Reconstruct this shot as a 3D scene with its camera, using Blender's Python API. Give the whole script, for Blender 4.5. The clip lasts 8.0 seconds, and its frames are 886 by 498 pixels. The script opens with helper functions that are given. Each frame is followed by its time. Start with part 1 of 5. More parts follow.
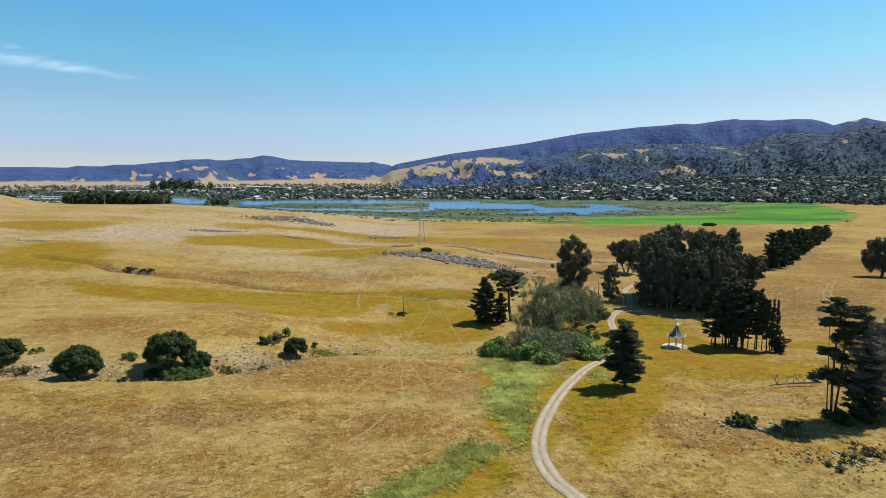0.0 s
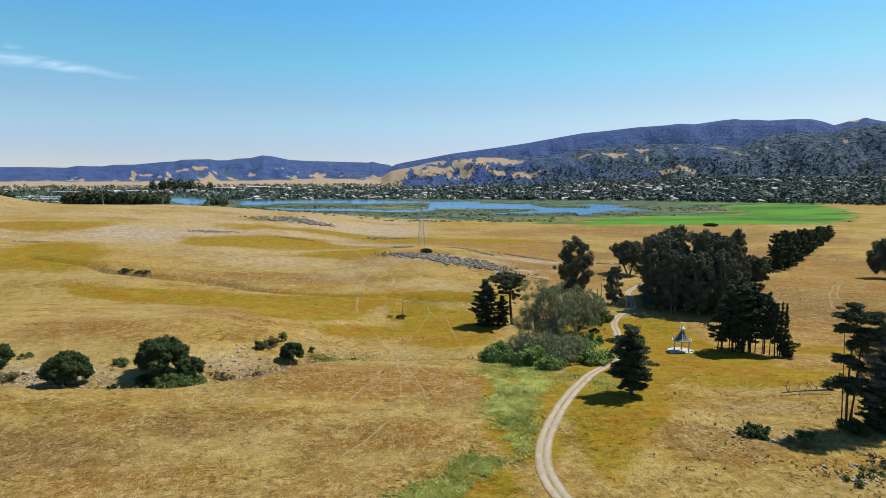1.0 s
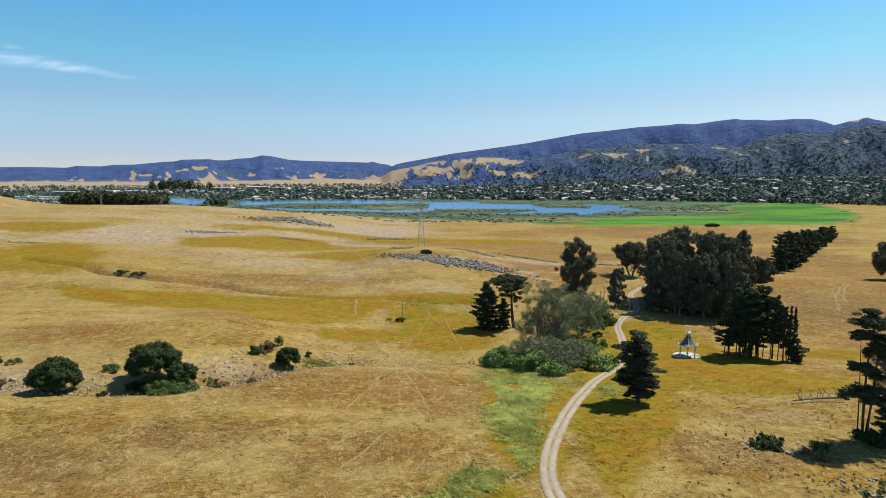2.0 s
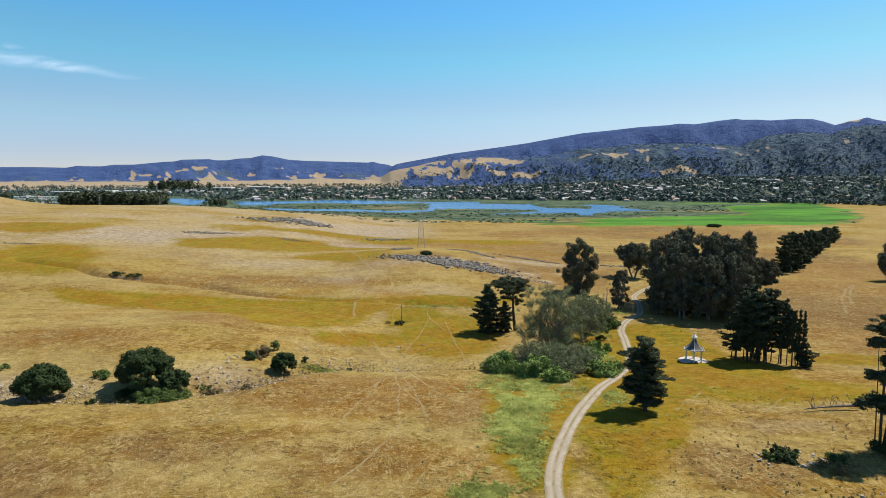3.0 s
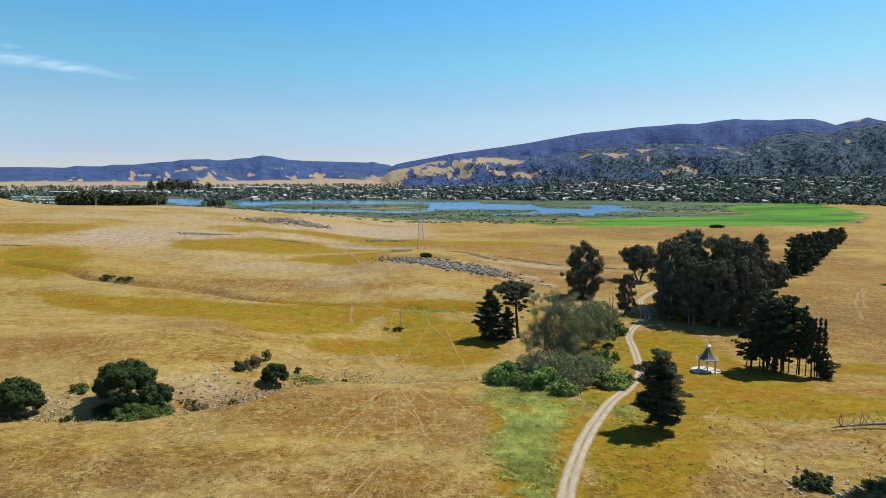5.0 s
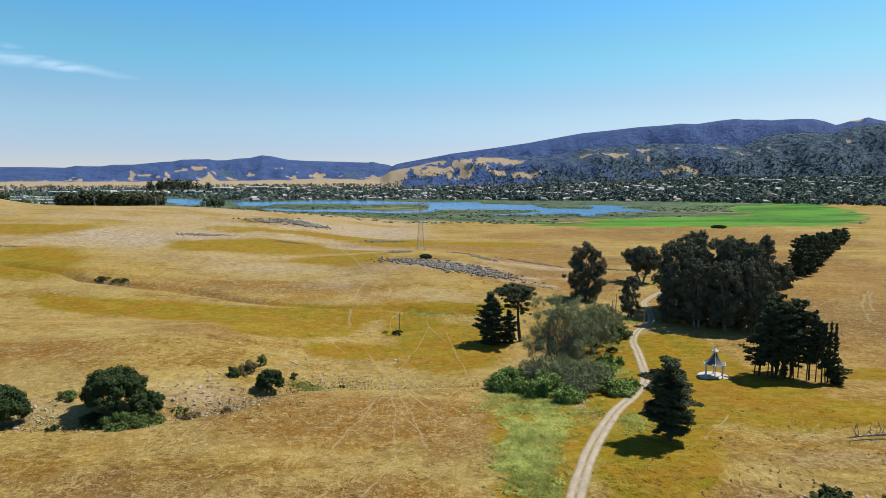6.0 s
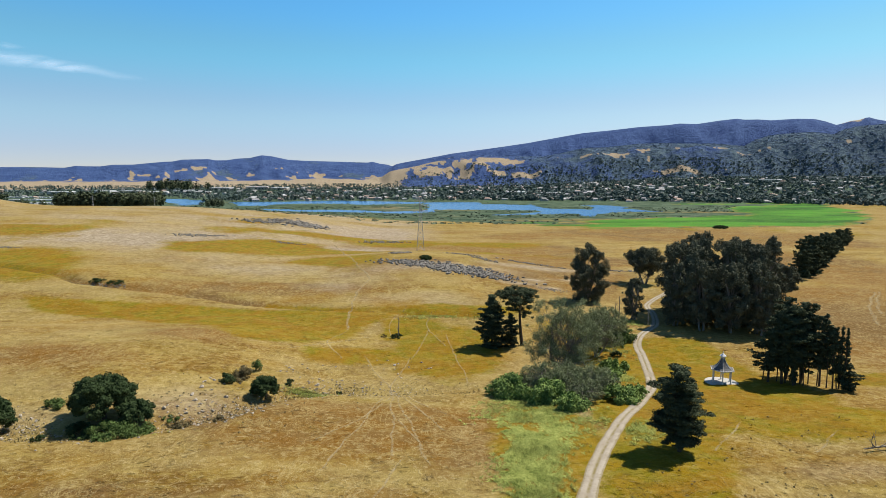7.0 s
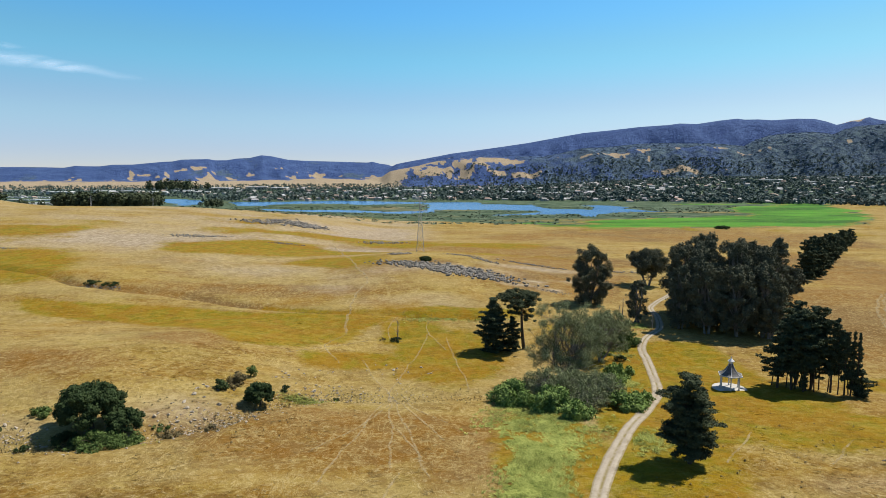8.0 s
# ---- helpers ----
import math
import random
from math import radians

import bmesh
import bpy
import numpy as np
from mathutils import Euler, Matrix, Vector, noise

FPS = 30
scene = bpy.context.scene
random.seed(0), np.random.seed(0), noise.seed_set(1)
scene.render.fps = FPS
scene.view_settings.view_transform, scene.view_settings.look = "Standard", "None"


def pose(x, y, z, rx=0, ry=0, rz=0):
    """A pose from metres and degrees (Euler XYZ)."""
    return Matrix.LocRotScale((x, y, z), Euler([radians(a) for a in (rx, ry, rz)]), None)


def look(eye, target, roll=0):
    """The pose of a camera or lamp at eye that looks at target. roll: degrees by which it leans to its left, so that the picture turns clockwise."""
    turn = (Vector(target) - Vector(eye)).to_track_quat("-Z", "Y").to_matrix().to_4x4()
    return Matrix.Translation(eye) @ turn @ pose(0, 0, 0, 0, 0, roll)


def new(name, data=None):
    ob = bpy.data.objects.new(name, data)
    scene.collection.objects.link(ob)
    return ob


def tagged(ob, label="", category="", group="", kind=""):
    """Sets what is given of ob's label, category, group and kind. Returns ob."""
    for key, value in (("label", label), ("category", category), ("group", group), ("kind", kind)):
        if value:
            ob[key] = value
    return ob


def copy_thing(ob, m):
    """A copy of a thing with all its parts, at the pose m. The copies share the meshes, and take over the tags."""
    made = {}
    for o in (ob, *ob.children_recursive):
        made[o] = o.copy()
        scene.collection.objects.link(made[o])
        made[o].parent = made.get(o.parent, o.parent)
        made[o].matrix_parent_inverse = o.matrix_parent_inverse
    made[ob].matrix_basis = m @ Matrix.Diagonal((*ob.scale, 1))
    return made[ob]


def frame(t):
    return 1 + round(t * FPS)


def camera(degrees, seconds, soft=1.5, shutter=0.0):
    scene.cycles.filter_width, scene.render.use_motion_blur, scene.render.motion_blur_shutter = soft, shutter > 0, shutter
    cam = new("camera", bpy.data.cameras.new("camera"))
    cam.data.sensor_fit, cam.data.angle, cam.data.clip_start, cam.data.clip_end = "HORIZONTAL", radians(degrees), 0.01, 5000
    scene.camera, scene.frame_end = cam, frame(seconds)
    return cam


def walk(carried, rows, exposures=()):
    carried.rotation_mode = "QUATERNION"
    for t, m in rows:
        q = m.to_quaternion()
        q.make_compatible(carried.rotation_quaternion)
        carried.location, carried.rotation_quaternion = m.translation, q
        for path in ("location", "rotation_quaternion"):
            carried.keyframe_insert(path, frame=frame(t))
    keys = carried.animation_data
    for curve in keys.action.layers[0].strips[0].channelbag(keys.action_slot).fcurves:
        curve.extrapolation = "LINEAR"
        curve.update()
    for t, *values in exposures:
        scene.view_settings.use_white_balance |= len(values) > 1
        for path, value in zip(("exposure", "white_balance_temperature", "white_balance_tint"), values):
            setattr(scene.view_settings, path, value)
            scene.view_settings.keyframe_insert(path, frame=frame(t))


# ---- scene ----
cam = camera(73, 8.0, soft=0.75)
EYES = [(t, -0.036 * t, 3.43 * t, 37.7 + 0.108 * t - 0.0045 * t * t) for t in (0, 1, 2, 3, 4, 5, 6, 7, 8)]
walk(cam, [(t, pose(x, y, z, 83.05, 0, 0)) for t, x, y, z in EYES])

# ---- light: a high summer sun in a clear sky ----
SUN_AZIMUTH, SUN_HEIGHT = 60.0, 54.0
world = bpy.data.worlds.new("clear_sky")
world.use_nodes = True
scene.world = world
sky = world.node_tree.nodes.new("ShaderNodeTexSky")
sky.sky_type, sky.sun_disc = "NISHITA", False
sky.sun_elevation, sky.sun_rotation = radians(SUN_HEIGHT), radians(SUN_AZIMUTH)
sky.air_density, sky.dust_density, sky.ozone_density = 0.9, 0.05, 1.1
world.node_tree.nodes["Background"].inputs["Strength"].default_value = 0.1134
cool = world.node_tree.nodes.new("ShaderNodeMix")
cool.data_type, cool.blend_type = "RGBA", "MULTIPLY"
cool.inputs[0].default_value = 1.0
# summer haze: the clear blue pales towards the horizon all round
whither = world.node_tree.nodes.new("ShaderNodeTexCoord")
split = world.node_tree.nodes.new("ShaderNodeSeparateXYZ")
haze = world.node_tree.nodes.new("ShaderNodeValToRGB")
haze.color_ramp.interpolation = "EASE"
while len(haze.color_ramp.elements) < 5:
    haze.color_ramp.elements.new(0.5)
for stop, (at, tone) in zip(haze.color_ramp.elements, ((0.03, (.455, .495, .68)), (0.102, (.52, .62, .69)), (0.189, (.43, .77, .79)), (0.262, (.365, .80, .95)), (0.5, (.47, .70, .83)))):
    stop.position, stop.color = at, (*tone, 1)
world.node_tree.links.new(whither.outputs["Generated"], split.inputs[0])
world.node_tree.links.new(split.outputs[2], haze.inputs[0])
world.node_tree.links.new(haze.outputs[0], cool.inputs[7])
world.node_tree.links.new(sky.outputs[0], cool.inputs[6])
sunward = world.node_tree.nodes.new("ShaderNodeMapRange")
sunward.inputs["From Min"].default_value, sunward.inputs["From Max"].default_value = -0.1, 0.8
glare = world.node_tree.nodes.new("ShaderNodeMix")
glare.data_type, glare.blend_type = "RGBA", "MULTIPLY"
glare.inputs[7].default_value = (1.22, 0.97, 0.84, 1)
world.node_tree.links.new(split.outputs[0], sunward.inputs[0])
world.node_tree.links.new(sunward.outputs[0], glare.inputs[0])
world.node_tree.links.new(cool.outputs[2], glare.inputs[6])
world.node_tree.links.new(glare.outputs[2], world.node_tree.nodes["Background"].inputs["Color"])
sun = new("sun", bpy.data.lights.new("sun", "SUN"))
sun.data.energy, sun.data.angle, sun.data.color = 5.0, radians(0.53), (1.0, 0.94, 0.84)
sa, se = radians(SUN_AZIMUTH), radians(SUN_HEIGHT)
sun.matrix_world = look((200 * math.sin(sa) * math.cos(se), 200 * math.cos(sa) * math.cos(se), 200 * math.sin(se)), (0, 0, 0))
scene.view_settings.exposure = 0.6

# ---- materials ----


class Nodes:
    """A material's node tree, built call by call."""

    def __init__(self, name, rough=0.9, metal=0.0, spec=0.2):
        self.mat = bpy.data.materials.new(name)
        self.mat.use_nodes = True
        self.tree = self.mat.node_tree
        self.bsdf = self.tree.nodes["Principled BSDF"]
        self.bsdf.inputs["Roughness"].default_value = rough
        self.bsdf.inputs["Metallic"].default_value = metal
        self.bsdf.inputs["Specular IOR Level"].default_value = spec
        self.coord = None

    def node(self, kind, **inputs):
        n = self.tree.nodes.new(kind)
        for key, value in inputs.items():
            self.put(n, key.replace("_", " "), value)
        return n

    def put(self, n, key, value):
        if isinstance(value, bpy.types.NodeSocket):
            self.tree.links.new(value, n.inputs[key])
        else:
            n.inputs[key].default_value = value

    def place(self, sx=1.0, sy=1.0, sz=1.0):
        if self.coord is None:
            self.coord = self.tree.nodes.new("ShaderNodeTexCoord").outputs["Object"]
        m = self.node("ShaderNodeMapping", Vector=self.coord)
        m.inputs["Scale"].default_value = (sx, sy, sz)
        return m.outputs[0]

    def noise(self, scale, detail=4.0, rough=0.55, warp=0.0, stretch=(1, 1, 1)):
        n = self.node("ShaderNodeTexNoise", Vector=self.place(*stretch), Scale=scale, Detail=detail, Roughness=rough, Distortion=warp)
        return n.outputs["Fac"]

    def ramp(self, value, a, b, low=0.0, high=1.0):
        n = self.node("ShaderNodeMapRange", Value=value)
        for key, v in (("From Min", a), ("From Max", b), ("To Min", low), ("To Max", high)):
            n.inputs[key].default_value = v
        return n.outputs[0]

    def math(self, how, a, b):
        n = self.tree.nodes.new("ShaderNodeMath")
        n.operation, n.use_clamp = how, how != "SUBTRACT"
        self.put(n, 0, a), self.put(n, 1, b)
        return n.outputs[0]

    def mix(self, fac, a, b):
        n = self.tree.nodes.new("ShaderNodeMix")
        n.data_type = "RGBA"
        for k, v in ((0, fac), (6, a), (7, b)):
            if isinstance(v, bpy.types.NodeSocket):
                self.tree.links.new(v, n.inputs[k])
            else:
                n.inputs[k].default_value = (*v, 1) if isinstance(v, tuple) else v
        return n.outputs[2]

    def colour(self, value):
        self.put(self.bsdf, "Base Color", value if isinstance(value, bpy.types.NodeSocket) else (*value, 1))
        return self

    def relief(self, height, strength=0.4, distance=0.1):
        b = self.node("ShaderNodeBump", Height=height, Strength=strength, Distance=distance)
        self.tree.links.new(b.outputs[0], self.bsdf.inputs["Normal"])
        return self


def cover_channels(n, name):
    a = n.tree.nodes.new("ShaderNodeAttribute")
    a.attribute_name = name
    s = n.node("ShaderNodeSeparateColor", Color=a.outputs["Color"])
    return s.outputs[0], s.outputs[1], s.outputs[2]


def ground_material():
    n = Nodes("dry_grassland", 0.95, spec=0.05)
    big, mid = n.noise(0.018, 5, 0.6, 0.6), n.noise(0.09, 5, 0.62, 0.4)
    fine = n.noise(0.42, 5, 0.68, 1.0, (0.8, 1.2, 1))
    strand, blade = n.noise(0.8, 6, 0.74, 1.5), n.noise(4.5, 3, 0.7)
    tuft = n.tree.nodes.new("ShaderNodeNewGeometry").outputs["Random Per Island"]
    green, rust, bare = cover_channels(n, "cover_a")
    lush, reed, wood = cover_channels(n, "cover_b")
    patch = n.noise(0.05, 5, 0.66, 0.8, (0.55, 1.5, 1))
    rag, far_rag = n.noise(0.30, 6, 0.72, 0.4), n.noise(0.022, 6, 0.72, 0.2)
    oak = n.math("ADD", rust, n.ramp(far_rag, 0.3, 0.7, -0.25, 0.25))
    green = n.math("ADD", green, n.ramp(rag, 0.3, 0.7, -0.09, 0.09))
    rust = n.math("ADD", rust, n.ramp(rag, 0.3, 0.7, -0.18, 0.18))
    lush = n.math("ADD", lush, n.ramp(far_rag, 0.3, 0.7, -0.32, 0.32))
    wood = n.math("ADD", wood, n.ramp(far_rag, 0.3, 0.7, -0.3, 0.3))
    straw = n.mix(n.ramp(mid, 0.44, 0.56), (0.145, 0.084, 0.012), (0.214, 0.145, 0.032))
    straw = n.mix(n.ramp(big, 0.46, 0.58, 0, 0.7), straw, (0.185, 0.100, 0.017))
    straw = n.mix(n.ramp(patch, 0.51, 0.60, 0, 0.85), straw, (0.260, 0.183, 0.049))
    straw = n.mix(n.ramp(patch, 0.47, 0.38, 0, 0.6), straw, (0.145, 0.076, 0.010))
    straw = n.mix(n.ramp(fine, 0.51, 0.60, 0, 0.55), straw, (0.300, 0.220, 0.063))
    straw = n.mix(n.ramp(fine, 0.48, 0.39, 0, 0.6), straw, (0.102, 0.052, 0.011))
    spot = n.noise(0.22, 4, 0.6, 0.2)
    ochre = n.noise(0.06, 5, 0.62, 0.7)
    straw = n.mix(n.ramp(ochre, 0.52, 0.64, 0, 0.65), straw, (0.205, 0.112, 0.010))
    straw = n.mix(n.ramp(ochre, 0.44, 0.36, 0, 0.25), straw, (0.170, 0.128, 0.014))
    yellow = n.mix(n.ramp(spot, 0.43, 0.57), (0.142, 0.115, 0.0026), (0.196, 0.122, 0.0030))
    yellow = n.mix(n.ramp(ochre, 0.47, 0.58, 0, 0.8), yellow, (0.192, 0.096, 0.004))
    yellow = n.mix(n.ramp(patch, 0.55, 0.64, 0, 0.3), yellow, (0.235, 0.178, 0.030))
    yellow = n.mix(n.ramp(fine, 0.53, 0.64, 0, 0.45), yellow, (0.255, 0.195, 0.035))
    yellow = n.mix(n.ramp(fine, 0.47, 0.38, 0, 0.45), yellow, (0.088, 0.062, 0.004))
    burnt = n.mix(n.ramp(spot, 0.43, 0.57), (0.152, 0.070, 0.009), (0.150, 0.082, 0.022))
    burnt = n.mix(n.ramp(patch, 0.53, 0.62, 0, 0.6), burnt, (0.185, 0.112, 0.038))
    burnt = n.mix(n.ramp(fine, 0.52, 0.64, 0, 0.45), burnt, (0.200, 0.130, 0.045))
    burnt = n.mix(n.ramp(big, 0.5, 0.42, 0, 0.6), burnt, (0.105, 0.062, 0.026))
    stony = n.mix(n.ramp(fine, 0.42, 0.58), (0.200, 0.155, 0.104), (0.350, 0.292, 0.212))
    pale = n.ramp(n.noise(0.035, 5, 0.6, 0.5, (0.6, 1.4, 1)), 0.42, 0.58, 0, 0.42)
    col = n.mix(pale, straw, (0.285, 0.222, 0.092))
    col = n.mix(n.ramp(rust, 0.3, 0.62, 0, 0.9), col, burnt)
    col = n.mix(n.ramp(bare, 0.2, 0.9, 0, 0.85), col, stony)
    col = n.mix(n.ramp(green, 0.22, 0.40, 0, 0.95), col, yellow)
    # pale lodged stalks in long bent streaks, thicker in some places than in others
    open_grass = n.math("MULTIPLY", n.math("MULTIPLY", n.ramp(wood, 0.4, 0.1), n.ramp(reed, 0.5, 0.2)), n.math("MULTIPLY", n.ramp(lush, 0.5, 0.2), n.math("MULTIPLY", n.ramp(bare, 1.0, 0.75), n.ramp(green, 0.45, 0.2, 0.22, 1.0))))
    for size, stretch, width, share in ((0.26, (1.0, 0.34, 1), 0.030, 0.55), (0.42, (0.42, 1.0, 1), 0.032, 0.5), (0.9, (1, 0.6, 1), 0.040, 0.45)):
        off = n.math("ABSOLUTE", n.math("SUBTRACT", n.noise(size, 3, 0.6, 1.6, stretch), 0.5), 0.0)
        where = n.ramp(n.noise(size * 0.22, 4, 0.65), 0.46, 0.60, 0, share)
        col = n.mix(n.math("MULTIPLY", n.math("MULTIPLY", n.ramp(off, width, 0.0), where), open_grass), col, (0.375, 0.292, 0.120))
    wet = n.noise(0.014, 7, 0.68, 0.3, (0.35, 1, 1))
    bright = n.mix(n.ramp(wet, 0.40, 0.58), (0.020, 0.080, 0.014), (0.068, 0.212, 0.021))
    bright = n.mix(n.ramp(n.noise(0.16, 4), 0.45, 0.65, 0, 0.4), bright, (0.10, 0.165, 0.03))
    marsh = n.mix(n.ramp(n.noise(0.05, 5, 0.65, 0.3), 0.42, 0.6), (0.032, 0.058, 0.032), (0.086, 0.116, 0.070))
    col = n.mix(n.ramp(reed, 0.25, 0.6), col, marsh)
    col = n.mix(n.ramp(lush, 0.3, 0.6), col, bright)
    leafy = n.ramp(n.noise(0.035, 7, 0.75, 0.3), 0.40, 0.60)
    # distance haze is put into both hill colours: scrub bluest, woodland less
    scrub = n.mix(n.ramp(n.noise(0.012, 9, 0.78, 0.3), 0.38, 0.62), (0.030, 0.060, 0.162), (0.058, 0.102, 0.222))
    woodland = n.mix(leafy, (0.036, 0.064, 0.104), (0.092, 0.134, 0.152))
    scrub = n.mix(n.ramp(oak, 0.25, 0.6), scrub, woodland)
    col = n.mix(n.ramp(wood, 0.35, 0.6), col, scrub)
    col = n.mix(n.math("MULTIPLY", n.math("MULTIPLY", n.ramp(strand, 0.53, 0.62, 0, 0.5), n.ramp(bare, 1.0, 0.7)), open_grass), col, (0.3740, 0.2992, 0.1428))
    col = n.mix(n.math("MULTIPLY", n.ramp(strand, 0.47, 0.37, 0, 0.30), n.math("MULTIPLY", n.ramp(reed, 0.5, 0.2), n.ramp(wood, 0.4, 0.1))), col, (0.0612, 0.0340, 0.0082))
    col = n.mix(n.ramp(tuft, 0.75, 1.0, 0, 0.35), col, (0.4216, 0.3468, 0.1904))
    col = n.mix(n.ramp(blade, 0.35, 0.7, 0.0, 0.14), col, (0.0680, 0.0408, 0.0136))
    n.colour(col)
    n.relief(n.math("ADD", n.math("MULTIPLY", strand, 0.7), n.math("MULTIPLY", blade, 0.4)), 0.7, 0.45)
    rough_hill = n.node("ShaderNodeBump", Height=n.noise(0.03, 7, 0.72), Strength=n.ramp(wood, 0.3, 0.7), Distance=22.0)
    fine_bump = n.bsdf.inputs["Normal"].links[0].from_node
    n.tree.links.new(rough_hill.outputs[0], fine_bump.inputs["Normal"])
    return n.mat


def leaf_material(name, dark, light, rough=0.8):
    n = Nodes(name, rough, spec=0.06)
    g = n.tree.nodes.new("ShaderNodeNewGeometry")
    big = n.noise(0.5, 3)
    tone = n.math("ADD", n.math("MULTIPLY", g.outputs["Random Per Island"], 0.5), n.ramp(big, 0.3, 0.7, 0, 0.5))
    n.colour(n.mix(tone, dark, light))
    n.bsdf.inputs["Subsurface Weight"].default_value = 0.0
    return n.mat


def bark_material(name, dark, light):
    n = Nodes(name, 0.95, spec=0.1)
    v = n.noise(3, 5, 0.65, 0.3, (1, 1, 0.25))
    n.colour(n.mix(n.ramp(v, 0.3, 0.7), dark, light)).relief(v, 0.6, 0.05)
    return n.mat


def plain_material(name, a, b, scale=1.5, rough=0.85, metal=0.0, bump=0.25, stretch=(1, 1, 1), spec=0.3):
    n = Nodes(name, rough, metal, spec)
    v, w = n.noise(scale, 5, 0.6, 0.2, stretch), n.noise(scale * 7, 3, 0.6)
    n.colour(n.mix(n.ramp(n.math("ADD", n.math("MULTIPLY", v, 0.7), n.math("MULTIPLY", w, 0.3)), 0.32, 0.68), a, b)).relief(w, bump, 0.03)
    return n.mat


def varied_material(name, tones, rough=0.85, joined=False):
    """Paint or tile whose tone differs from house to house."""
    n = Nodes(name, rough, spec=0.2)
    r = n.tree.nodes.new("ShaderNodeNewGeometry").outputs["Random Per Island"] if joined else n.tree.nodes.new("ShaderNodeObjectInfo").outputs["Random"]
    col = tones[0]
    for k, tone in enumerate(tones[1:], 1):
        cut = k / len(tones)
        col = n.mix(n.ramp(r, cut, cut + 0.001), col, tone)
    v = n.noise(0.6, 4)
    n.colour(n.mix(n.ramp(v, 0.3, 0.7, 0, 0.25), col, (0.2, 0.18, 0.16)))
    return n.mat


def water_material():
    n = Nodes("lake_water", 0.22, spec=0.35)
    n.colour(n.mix(n.ramp(n.noise(0.01, 3), 0.35, 0.65), (0.0238, 0.0918, 0.2244), (0.0374, 0.1258, 0.2720)))
    n.relief(n.noise(0.5, 4, 0.6, 0.3, (1, 0.35, 1)), 0.5, 0.35)
    return n.mat


def track_material():
    n = Nodes("pale_dirt", 0.95, spec=0.05)
    v, w = n.noise(0.5, 5, 0.6, 0.3), n.noise(3.5, 4, 0.6)
    across = n.tree.nodes.new("ShaderNodeAttribute")
    across.attribute_name = "across"
    col = n.mix(n.ramp(v, 0.3, 0.7), (0.235, 0.196, 0.142), (0.330, 0.288, 0.228))
    col = n.mix(n.ramp(w, 0.5, 0.75, 0, 0.4), col, (0.1768, 0.1292, 0.0680))
    middle = n.math("MULTIPLY", n.ramp(across.outputs["Fac"], 0.30, 0.05), n.ramp(v, 0.36, 0.56))
    verge = n.ramp(n.math("ADD", across.outputs["Fac"], n.ramp(w, 0.3, 0.7, 0, 0.25)), 0.85, 1.1)
    col = n.mix(n.math("ADD", n.math("MULTIPLY", middle, 0.85), verge), col, (0.150, 0.116, 0.038))
    n.colour(col).relief(w, 0.5, 0.05)
    return n.mat


def trail_material():
    n = Nodes("trodden_grass", 0.95, spec=0.05)
    v = n.noise(0.9, 5, 0.7, 0.3)
    n.colour(n.mix(n.ramp(n.noise(2.5, 3), 0.3, 0.7), (0.3264, 0.2448, 0.1156), (0.4080, 0.3264, 0.1904)))
    n.put(n.bsdf, "Alpha", n.ramp(v, 0.36, 0.60, 0.04, 0.50))
    return n.mat


